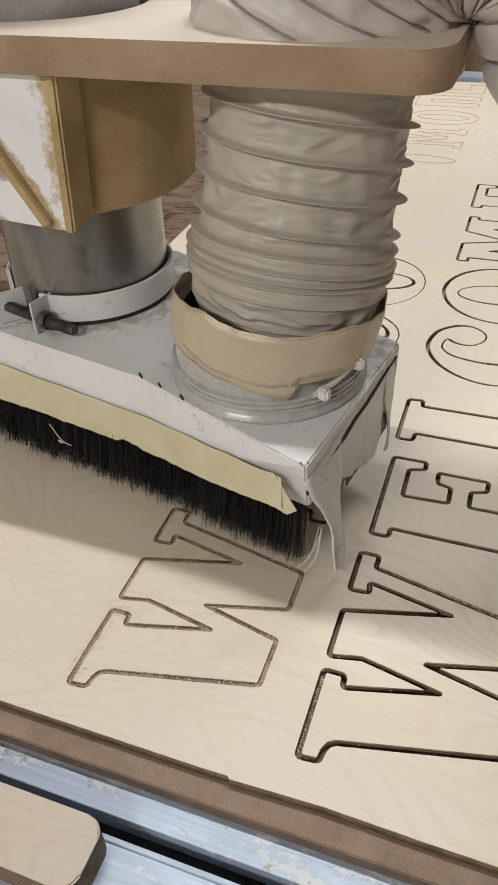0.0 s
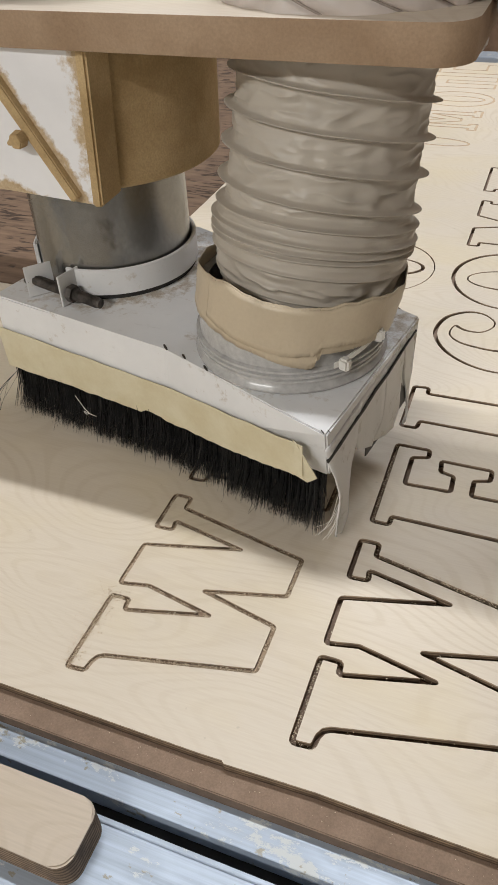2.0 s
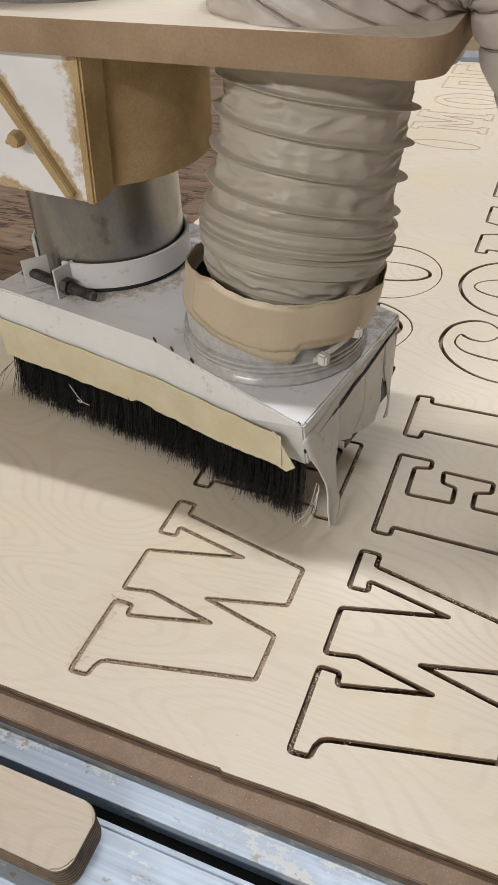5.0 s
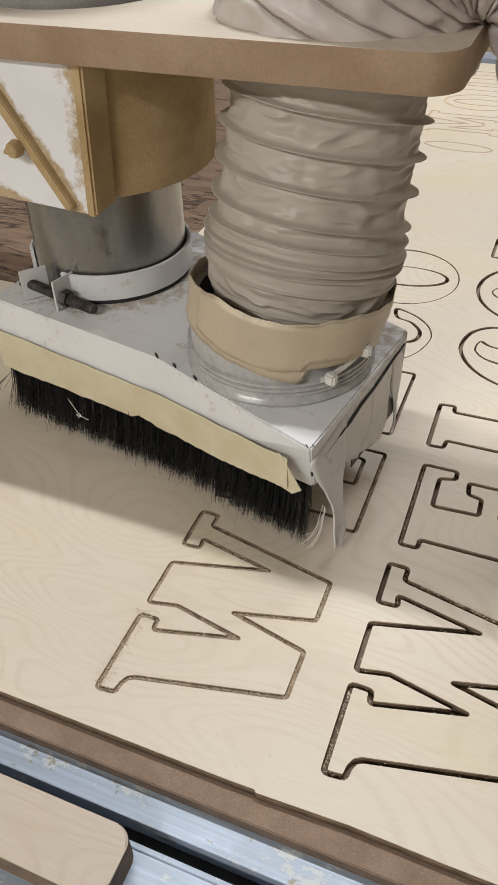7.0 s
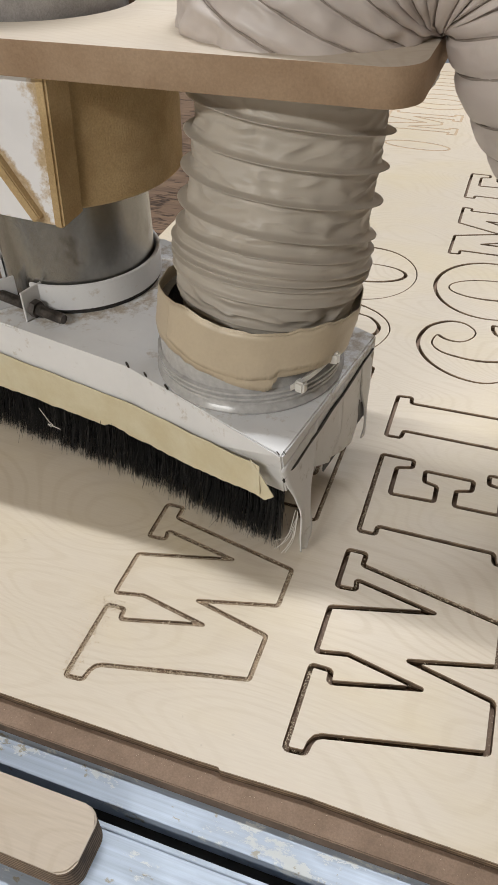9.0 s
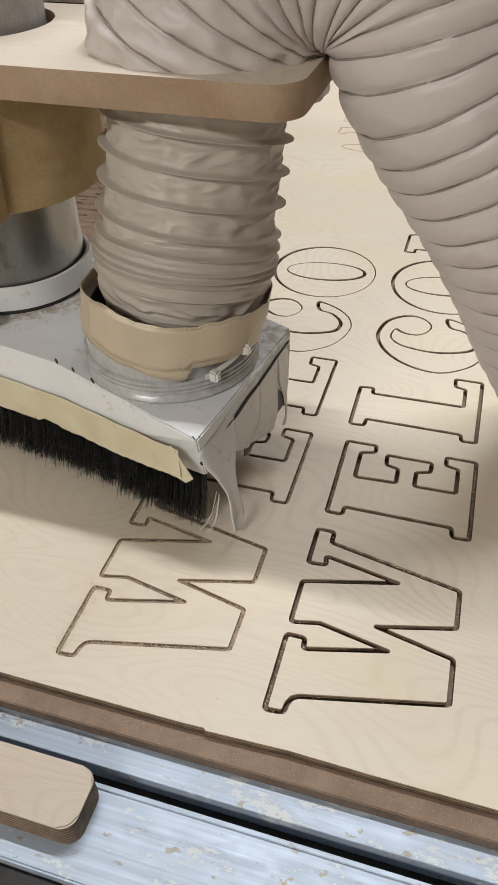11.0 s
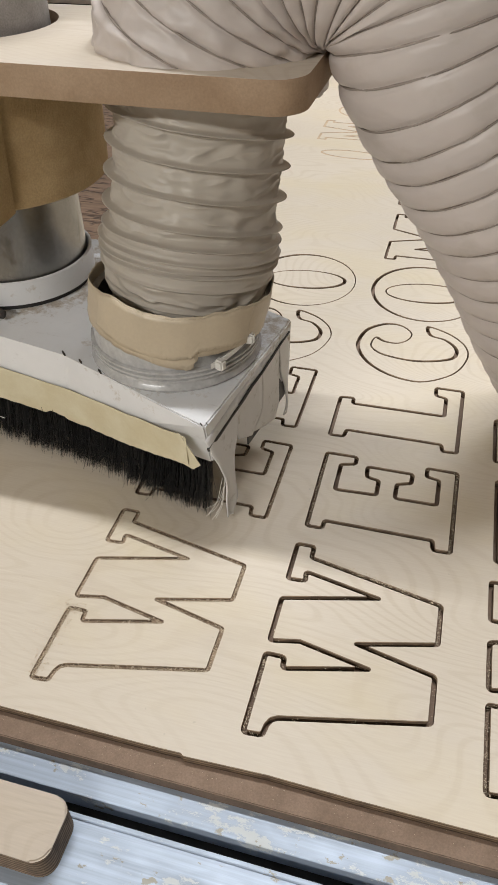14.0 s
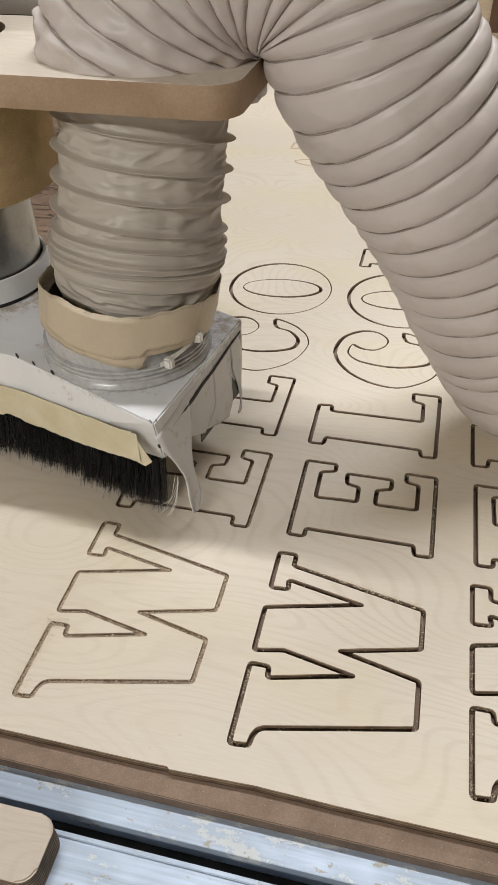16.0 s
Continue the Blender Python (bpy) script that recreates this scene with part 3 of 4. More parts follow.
FAR_SCRAPS = [[(-.42, .300), (-.2915, .3455), (-.42, .385)]]


def far_dust():
    bm = bmesh.new()
    for line in FAR_WORD[:3] + FAR_WORD[4:]:
        prism(bm, offset(line, 0.0023), -0.0068, -0.0003)
    single("packed_sawdust", bm, FAR_DUST, "tan sawdust packed in shallow far cuts", "sawdust", kind="stuff")


def groove_dust():
    """Loose chips that lie in and beside the first word's cuts."""
    rng = random.Random(4)
    verts, faces = [], []

    def chip(x, y, z, s):
        a = [rng.uniform(-1, 1) for _ in range(9)]
        k = len(verts)
        for i in range(3):
            verts.append((x + s * a[3 * i], y + s * a[3 * i + 1], z + s * 0.4 * abs(a[3 * i + 2])))
        verts.append((x + s * 0.3 * a[0], y + s * 0.3 * a[1], z + s * rng.uniform(0.5, 1.0)))
        faces.extend(((k, k + 1, k + 2), (k, k + 1, k + 3), (k + 1, k + 2, k + 3), (k + 2, k, k + 3)))

    def along(line, dx, count, spread, low, high, runs):
        n = len(line)
        for i in runs:
            p, q = np.array(line[i % n]), np.array(line[(i + 1) % n])
            for _ in range(int(count * np.linalg.norm(q - p) / 0.05)):
                t = rng.random()
                x, y = p + (q - p) * t
                chip(x + dx + rng.gauss(0, spread), y + rng.gauss(0, spread), rng.uniform(low, high), rng.uniform(0.0003, 0.0010))
    everyside = range(len(LETTER_W))
    along(LETTER_W, 0, 200, 0.0010, -0.0022, -0.0006, everyside)
    along(LETTER_W, 0, 300, 0.0010, -0.0028, -0.0001, (23, 22, 8, 4, 15))
    along(LETTER_W, 0, 340, 0.0030, 0.0, 0.0004, (23, 22))
    along(LETTER_W, COLUMN_STEP, 22, 0.0007, -0.0058, -0.0015, everyside)
    along(LETTER_W, COLUMN_STEP, 150, 0.0007, -0.0055, -0.0012, (23, 0, 8, 13, 14))
    along(LETTER_W, COLUMN_STEP, 120, 0.0016, 0.0, 0.0005, (9,))
    along(LETTER_W, 2 * COLUMN_STEP, 140, 0.0007, -0.0058, -0.0012, (23, 0, 1, 22, 16, 17, 13))
    along(LETTER_E, COLUMN_STEP, 200, 0.0007, -0.0055, -0.0015, (0, 1, 5, 6, 23))
    along(LETTER_E, 0, 120, 0.0008, -0.0055, -0.0010, range(24))
    for _ in range(420):
        chip(rng.gauss(-0.004, 0.010), rng.gauss(0.086, 0.018), 0.0, rng.uniform(0.0002, 0.0006))
    for _ in range(160):
        chip(rng.uniform(-0.05, 0.5), rng.uniform(0.03, 0.55), 0.0, rng.uniform(0.0002, 0.0005))
    for _ in range(200):
        chip(rng.uniform(-0.1, 0.4), rng.uniform(0.012, 0.0215), -PLY_T, rng.uniform(0.0002, 0.0005))
    me = bpy.data.meshes.new("sawdust")
    me.from_pydata(verts, [], faces)
    me.materials.append(CHIP)
    tagged(new("sawdust", me), "pale wood chips lying in and beside the cuts", "sawdust", kind="stuff")


def splinters():
    """Torn fibres on the edge of the second W."""
    rng, bm = random.Random(9), bmesh.new()
    a, b = np.array(LETTER_W[9]), np.array(LETTER_W[10])
    for _ in range(46):
        t = min(max(rng.gauss(0.45, 0.22), 0.02), 0.98)
        x, y = a + (b - a) * t
        x += COLUMN_STEP + rng.gauss(0, 0.0009)
        y += rng.gauss(0, 0.0009)
        w = rng.uniform(0, 6.28)
        ln = rng.uniform(0.0008, 0.0026)
        rod(bm, (x, y, 0.0004), (x + ln * math.cos(w), y + ln * math.sin(w), 0.0005 + rng.uniform(0, 0.0012)), 0.00022, 0.0001, 4)
    single("torn_fibres", bm, CHIP, "pale torn veneer fibres along a cut", "splinters", kind="stuff")


def clamp_board():
    bm = prism(bmesh.new(), rounded(-0.35, 0.0610, -0.0548, -0.0201, 0.0095, 7, (1, 1, 0, 0)), -0.0171, 0.0042, 1, 0, 0.0010)
    single("hold_down_board", bm, [BOARD_TOP, plywood_edge("board_edge", 0.0030)], "thick rounded birch plywood board lying on the bed plate", "board")


# ---- dust shoe ----
def dust_shoe():
    shoe = thing("dust_shoe", "white painted sheet metal dust shoe with a black brush skirt", "dust shoe", rides=True)
    top = [(-.182, .239), (-.0186, .2094), (.1115, .1518), (.1372, .300), (-.075, .399), (-.150, .399)]
    low = [(-.1835, .2395), (-.0236, .2116), (.1090, .1700), (.1365, .302), (-.075, .401), (-.152, .401)]
    zl = [0.046, 0.046, 0.058, 0.052, 0.046, 0.046]
    bm = bmesh.new()
    hi = [bm.verts.new((x, y, .105)) for x, y in top]
    lo = [bm.verts.new((x, y, z)) for (x, y), z in zip(low, zl)]
    lid = bm.faces.new(hi)
    bm.faces.new(lo[::-1])
    for i in range(6):
        bm.faces.new((lo[i], lo[(i + 1) % 6], hi[(i + 1) % 6], hi[i]))
    upright = [e for e in bm.edges if abs(e.verts[0].co.z - e.verts[1].co.z) > .03]
    bmesh.ops.bevel(bm, geom=list(lid.edges) + upright, offset=0.0013, segments=4, affect="EDGES", clamp_overlap=True)
    part("shoe_cover", bm, WHITE, shoe, "white painted folded metal cover, dusty and chipped")
    # chips in the paint along the fold
    for x, y, s in ((-.0190, .2098, .0028), (-.002, .2030, .0024), (.0175, .1945, .0026), (.1085, .1545, .0014), (.1120, .1560, .0012), (.0405, .1860, .001)):
        bm = bmesh.new()
        bmesh.ops.create_icosphere(bm, subdivisions=1, radius=s * 1.2)
        bmesh.ops.scale(bm, vec=(1.5, 0.30, 0.15), verts=bm.verts)
        bmesh.ops.rotate(bm, verts=bm.verts, matrix=Matrix.Rotation(radians(-48), 3, "Z"))
        bmesh.ops.translate(bm, vec=(x, y, .1052), verts=bm.verts)
        part("paint_chip", bm, BOLT, shoe, "dark chip in the paint")
    tape(shoe)
    brush(shoe, low, zl)
    flap(shoe)
    clamp(shoe)


def tape(shoe):
    """Yellow masking tape round the lower front of the cover, with a torn lower edge."""
    bm = bmesh.new()
    line = smooth_path([(-.1850, .2380, .078, .040), (-.1000, .2225, .0752, .041), (-.0220, .2085, .0728, .0395), (.040, .1815, .0815, .0500), (.0960, .1570, .0895, .0640)], 16)
    prev = None
    for k, (x, y, zt, zb) in enumerate(line):
        torn = 0.0014 * noise.noise((k * 0.35, 3, 0)) + 0.0009 * noise.noise((k * 1.3, 8, 0)) + (0.003 if 26 < k < 31 else 0)
        puff = 0.0003 * noise.noise((k * 0.22, 9, 4)) - 0.0008
        col = [bm.verts.new((x, y + puff, zt + 0.001 * noise.noise((k * 0.2, 1, 1)))),
               bm.verts.new((x, y + puff + 0.0003, (zt + zb) / 2)), bm.verts.new((x, y + 0.0006 + puff, zb + torn))]
        if prev:
            for i in range(2):
                bm.faces.new((prev[i], col[i], col[i + 1], prev[i + 1]))
        prev = col
    ob = part("masking_tape", bm, CREPE, shoe, "yellow masking tape with a torn edge")
    sol = ob.modifiers.new("tape", "SOLIDIFY")
    sol.thickness = 0.0004
    # the folded end at the corner
    bm = bmesh.new()
    v = [bm.verts.new(p) for p in ((.0890, .1588, .0905), (.0915, .1570, .0900), (.1060, .1540, .0680), (.0990, .1570, .0600), (.0860, .1620, .0610))]
    bm.faces.new(v)
    ob = part("tape_end", bm, CREPE, shoe, "torn tape end")
    sol = ob.modifiers.new("tape", "SOLIDIFY")
    sol.thickness = 0.0005


def brush(shoe, low, zl):
    rng = random.Random(7)
    runs = (((-.177, .2400), (-.0236, .2135), .0002, .0004), ((-.0236, .2135), (.1040, .1790), .0004, .0010), ((-.176, .2440), (-.150, .392), .0002, .0002))
    for n, ((x0, y0), (x1, y1), g0, g1) in enumerate(runs):
        verts, faces = [], []
        d = Vector((x1 - x0, y1 - y0, 0))
        side = Vector((d.y, -d.x, 0)).normalized()
        along = d.normalized()
        for _ in range(int(d.length * 15000)):
            t = rng.random()
            p = Vector((x0, y0, 0)) + d * t + side * rng.uniform(-0.006, 0.002)
            top = 0.060
            tip = g0 + (g1 - g0) * t * t + abs(rng.gauss(0, 0.0034)) + 0.013 * max(0, noise.noise((p.x * 110, n, 0)))
            tuft = noise.noise((p.x * 170, n, 3))
            lean = side * rng.gauss(0.0075, 0.003) + along * (0.007 * tuft + rng.gauss(0.0, 0.0036))
            if rng.random() < 0.006:
                lean *= 2.2
            r, k = rng.uniform(0.00015, 0.00032), len(verts)
            for z, w, f in ((top, 1.0, 0.0), (top * 0.45, 1.0, 0.3), (max(tip, 0.0002), 0.35, 1.0)):
                c = p + lean * f
                for a in (0.5, 2.6, 4.7):
                    verts.append((c.x + r * w * math.cos(a), c.y + r * w * math.sin(a), z))
            for i in (0, 3):
                for a in range(3):
                    b = (a + 1) % 3
                    faces.append((k + i + a, k + i + b, k + i + 3 + b, k + i + 3 + a))
        me = bpy.data.meshes.new("bristles")
        me.from_pydata(verts, [], faces)
        me.materials.append(BRISTLE)
        ob = new("bristles", me)
        ob.parent = shoe
        tagged(ob, "dense black nylon bristles", kind="stuff")
    # the clamped strip that the bristles grow from
    bm = bmesh.new()
    prism(bm, [(-.174, .2475), (-.0236, .2205), (.099, .183), (.099, .190), (-.0236, .228), (-.174, .255)], [.012, .012, .024, .024, .012, .012], .06)
    part("brush_core", bm, BRISTLE, shoe)
    # a knot of long stray hairs at the end, and one pale thread
    bm = bmesh.new()
    for k in range(7):
        p = [(-.176, .236, .038), (-.183 - .002 * k, .229 - .001 * k, .030 - .002 * k), (-.186 - .005 * (k % 4), .222 - .003 * k, .018 - .002 * k), (-.190 - .007 * (k % 5), .212 - .004 * k, .004)]
        q = smooth_path(p, 5)
        for a, b in zip(q, q[1:]):
            rod(bm, a, b, 0.00016, None, 4, False)
    part("stray_hair", bm, BRISTLE, shoe, "long stray bristles")
    bm = bmesh.new()
    q = smooth_path([(-.1080, .2150, .041), (-.1040, .2140, .036), (-.1000, .2130, .031), (-.0970, .2125, .029), (-.0985, .2120, .027), (-.1010, .2125, .029), (-.0930, .2110, .0285), (-.0880, .2095, .029)], 5)
    for a, b in zip(q, q[1:]):
        rod(bm, a, b, 0.00028, None, 5, False)
    part("loose_thread", bm, NYLON, shoe, "pale curled thread")


STRIP_HINGE = (.1150, .1700, .0900)


def flap(shoe):
    """The torn white strip that hangs from the right side of the cover."""
    def panel(name, left, right, out, label, proud=0.0, mat=None, bulge=0.0):
        """A sheet between two upright edges, each a list of (y, z) from top to bottom; out: how far the left, middle and right stand off."""
        bm, prev = bmesh.new(), None
        lo, hi = smooth_path(left, 6), smooth_path(right, 6)
        count = min(len(lo), len(hi))
        for k in range(count):
            p, q = lo[int(k * (len(lo) - 1) / (count - 1))], hi[int(k * (len(hi) - 1) / (count - 1))]
            f, col = k / (count - 1), []
            for i in range(9):
                u = i / 8
                y, z = p + (q - p) * u
                curl = np.interp(u, (0, 0.5, 1), out) * f ** 1.3
                x = bulge * math.sin(math.pi * f) + 0.1116 + (0.001 + proud if proud else 0.0) + (y - 0.158) * 0.177 + curl + 0.0008 * noise.noise((y * 90, z * 70, 5))
                col.append(bm.verts.new((x, y, z)))
            if prev:
                for i in range(8):
                    bm.faces.new((prev[i], col[i], col[i + 1], prev[i + 1]))
            prev = col
        ob = part(name, bm, mat or FLAP, shoe, label, True)
        sol = ob.modifiers.new("sheet", "SOLIDIFY")
        sol.thickness = 0.0011
        return ob

    # black strip added for the shadow line between cover and skirt
    panel("seam_shade", [(.1548, .0835), (.1556, .0818), (.1562, .0802)], [(.2955, .0965), (.2955, .0958), (.2955, .0951)], (0, 0, 0), "black strip standing in for shade in the seam under the folded edge", .0003, BLACK)
    panel("skirt_panel", [(.190, .0960), (.1975, .070), (.2025, .0555)], [(.2430, .0990), (.2437, .0610), (.2330, .0522), (.2200, .0460)], (.001, .002, .003), "torn white vinyl skirt panel with smudges")
    panel("skirt_panel", [(.2432, .0990), (.2452, .0610), (.2380, .050), (.2270, .0430)], [(.2775, .0990), (.2778, .0693), (.2800, .042), (.2750, .0220)], (.000, .001, -.001), "white vinyl skirt panel between two slits")
    panel("skirt_panel", [(.2777, .0990), (.2800, .0693), (.2925, .0344), (.2860, .0175)], [(.2962, .0990), (.2974, .0665), (.2965, .0400), (.2925, .0184)], (.002, .003, .001), "narrow white vinyl skirt panel with a frayed edge")
    strip = panel("hanging_strip", [(.1545, .0905), (.1590, .0740), (.1655, .0560), (.1690, .0400), (.1680, .0200), (.1690, .0045)], [(.2040, .0960), (.1960, .0700), (.1850, .0520), (.1815, .0380), (.1820, .0180), (.1735, .0045)], (.0085, .0070, .0100), "loose white strip curling down to the sheet", bulge=.003)
    strip.data.transform(Matrix.Translation([-q for q in STRIP_HINGE]))
    strip["sways"] = 1
    # thin dark sheet added so the slits look shaded inside
    bm = box(bmesh.new(), .1115, .1125, .222, .294, .034, .098)
    for v in bm.verts:
        v.co.x += (v.co.y - .158) * .177 - .002
    part("skirt_backing", bm, BRISTLE, shoe, "dark sheet standing in for the dim inside behind the skirt")
    bm, rng = bmesh.new(), random.Random(3)
    for k in range(6):
        a = (.1165 + rng.uniform(-.001, .001), .1725 + rng.uniform(-.002, .003), rng.uniform(.024, .046))
        c = (a[0] - rng.uniform(.004, .018), a[1] - rng.uniform(.003, .010), max(.0006, a[2] - rng.uniform(.018, .036)))
        b = tuple((p + q) / 2 + w for p, q, w in zip(a, c, (.002, -.002, -.003)))
        q = smooth_path((a, b, c), 5)
        for u, v in zip(q, q[1:]):
            rod(bm, u, v, 0.00022, 0.0002, 4, False)
    part("frayed_fibre", bm, NYLON, shoe, "pale frayed fibres")


CLAMP = (-.1130, .3180)


def clamp(shoe):
    cx, cy = CLAMP
    bm = lathe(bmesh.new(), cx, cy, [(.0622, .1092), (.0622, .1288), (.0634, .1294), (.0650, .1288), (.0652, .1092)], 96, -96, 214, True)
    ring = part("clamp_ring", bm, CLAMP_PAINT, shoe, "white painted clamp ring with a split", True)
    # added black ring: paints the shadow below the clamp ring
    part("gap_shade", lathe(bmesh.new(), cx, cy, [(.0607, .1045), (.0634, .1045), (.0630, .1093), (.0607, .1093)], 72, close=True), BLACK, shoe, "black ring standing in for shade in the gap under the clamp ring", True)
    for (x, y), a in (((-.1130, .2535), -22), ((-.1395, .2560), -48)):
        bm = box(bmesh.new(), -.0008, .0010, -.017, .004, -.0120, .0125, .0004)
        bmesh.ops.rotate(bm, verts=bm.verts, matrix=Matrix.Rotation(radians(a + 8), 3, "Z"))
        bmesh.ops.translate(bm, verts=bm.verts, vec=(x, y, .1175))
        part("clamp_lug", bm, CLAMP_PAINT, ring, "white clamp lug")
    a, b = Vector((-.1500, .2500, .1180)), Vector((-.0850, .2395, .1120))
    bm = rod(bmesh.new(), a, b, .0036, None, 14)
    d = (b - a).normalized()
    for k in range(46):
        p = a + (b - a) * (0.06 + 0.92 * k / 46)
        rod(bm, p, p + d * 0.0009, .0043, .0036, 14, False)
    part("clamp_bolt", bm, BOLT, ring, "dark threaded bolt")
    for p, r in ((a, .0064), (a + (b - a) * 0.60, .0068)):
        bm = rod(bmesh.new(), p - d * .0025, p + d * .0025, r, None, 6)
        part("nut", bm, BOLT, ring, "dark hexagon nut")


# ---- spindle ----
def spindle():
    sp = thing("spindle", "white cast spindle housing over a steel nose, caked in sawdust", "spindle", rides=True)
    cx, cy = CLAMP
    bm = lathe(bmesh.new(), cx, cy, [(.0, .100), (.0605, .100), (.0605, .205), (.0, .205)], 72)
    part("steel_nose", bm, STEEL, sp, "stained ground steel nose", True)
    zb, zt = .195, .2836
    bm = lathe(bmesh.new(), -.110, .320, [(.060, zb + .001), (.0830, zb), (.0855, zb + .002), (.0862, zb + .020), (.0875, zt), (.060, zt)], 96)
    part("cast_collar", bm, DUSTY, sp, "round cast collar caked in tan sawdust", True)
    bm = prism(bmesh.new(), [(-.1450, .2260), (-.0640, .2275), (-.0600, .2520), (-.1500, .2520)], [zb + .003, zb - .002, zb, zb], zt, 0, 0)
    for v in bm.verts:
        if v.co.z > .25 and v.co.x > -.1:
            v.co.x += .006
    bmesh.ops.bevel(bm, geom=[e for e in bm.edges if abs(e.verts[0].co.z - e.verts[1].co.z) > .05], offset=.0016, segments=2, affect="EDGES")
    part("front_boss", bm, HOUSING, sp, "white enamelled flat front")
    bm = prism(bmesh.new(), [(-.0672, .2255), (-.0602, .2258), (-.0572, .2480), (-.0665, .2500)], [zb - .003, zb - .003, zb, zb], zt)
    for v in bm.verts:
        if v.co.z > .25:
            v.co.x += .006
    bmesh.ops.bevel(bm, geom=list(bm.edges), offset=.0014, segments=2, affect="EDGES")
    part("corner_rib", bm, DUSTY, sp, "dusty upright rib")
    bm = bmesh.new()
    a, c = Vector((-.1298, .2258, .2834)), Vector((-.0775, .2268, .1965))
    across = Vector((c.z - a.z, 0, a.x - c.x)).normalized() * .0048
    rings = []
    for p, w in ((a, 1.0), (c, 0.85)):
        rings.append([bm.verts.new(p + across * (u * w) + Vector((0, d, 0))) for u, d in ((-1, .002), (-.8, -.0042), (.8, -.0042), (1, .002))])
    for k in range(4):
        bm.faces.new((rings[0][k], rings[0][(k + 1) % 4], rings[1][(k + 1) % 4], rings[1][k]))
    bm.faces.new(rings[0])
    bm.faces.new(rings[1][::-1])
    bmesh.ops.bevel(bm, geom=list(bm.edges), offset=.0008, segments=2, affect="EDGES")
    part("diagonal_rib", bm, DUSTY, sp, "dusty slanting rib")
    bm = rod(bmesh.new(), (-.1075, .2225, .2335), (-.1075, .2150, .2330), .0058, .0050, 6)
    rod(bm, (-.1150, .2180, .2310), (-.1060, .2180, .2325), .0018, None, 6)
    bmesh.ops.bevel(bm, geom=list(bm.edges), offset=.0006, segments=2, affect="EDGES")
    part("grub_screw", bm, DUSTY, sp, "dust covered screw head")
    bm = lathe(bmesh.new(), -.110, .320, [(.0, .2812), (.0575, .2812), (.0585, .42), (.0, .42)], 64)
    part("motor_casing", bm, GREY_FELT, sp, "grey cylindrical motor casing", True)


# ---- support plate ----
def support_plate():
    outline = [(x, y + (.017 * (.157 - x) if y < .28 else 0)) for x, y in rounded(-.55, .1570, .2170, .392, .0215, 9, (1, 1, 0, 0))]
    hole = ellipse(-.110, .320, .0640, .0640, 0, 64)
    hole2 = ellipse(.0775, .3020, .0560, .0560, 0, 64)
    me = cut_sheet("support_plate", [outline, hole, hole2], .3030, .0192, [PLATE_TOP, MDF_RAW])
    ob = new("support_plate", me)
    ob["rides"] = 1
    bev = ob.modifiers.new("edge", "BEVEL")
    bev.width, bev.segments, bev.limit_method = .0012, 2, "ANGLE"
    tagged(ob, "thick mdf hose support plate with a pale laminate top", "support plate")


def gantry():
    bm = box(bmesh.new(), -.60, .02, .410, .430, .300, .372, .002)
    gan = thing("gantry_cover", "white gantry cover panel behind the support plate", "machine cover", rides=True)
    part("cover_panel", bm, WHITE, gan)
    bm = box(bmesh.new(), -.60, .02, .4302, .520, .290, .350, .002)
    part("gantry_beam", bm, BLACK, gan, "dark gantry beam")


# ---- dust hose ----
def hose_surface(path, turns, radius, rib, sharp, sag, seed, sides=72):
    """A wire-wound hose swept along a line; its rib runs round in a helix of the given turns (position along, 0 to 1, to turn number)."""
    pts = [Vector(p[:3]) for p in path]
    n, bm, rows = len(pts), bmesh.new(), []
    run = [0.0]
    for a, b in zip(pts, pts[1:]):
        run.append(run[-1] + (b - a).length)
    up = Vector((0, -1, 0.2))
    for k, p in enumerate(pts):
        d = (pts[min(k + 1, n - 1)] - pts[max(k - 1, 0)]).normalized()
        u = (up - d * up.dot(d)).normalized()
        up, v = u, d.cross(u)
        r0 = radius(run[k] / run[-1])
        row = []
        for j in range(sides):
            a = 2 * math.pi * j / sides
            ph = (turns(run[k] / run[-1]) + j / sides) % 1.0
            near = min(ph, 1 - ph)
            fin = math.exp(-(near / sharp) ** 2)
            c = u * math.cos(a) + v * math.sin(a)
            q = p + c * r0
            crease = (0.45 - 1.5 * abs(noise.noise(Vector((q.x * 34, q.y * 34, q.z * 62)) + Vector((seed, 0, 0))))) * 0.7 + noise.noise(q * 120 + Vector((0, seed, 0))) * 0.6
            r = r0 + rib * fin + sag * (math.sin(math.pi * ph) ** 0.8) + (0.0008 + 0.0045 * max(0.0, 1 - 4.0 * run[k] / run[-1])) * crease * (1 - fin)
            row.append(bm.verts.new(p + c * r))
        rows.append(row)
    for a, b in zip(rows, rows[1:]):
        for j in range(sides):
            i = (j + 1) % sides
            bm.faces.new((a[j], a[i], b[i], b[j]))
    return bm


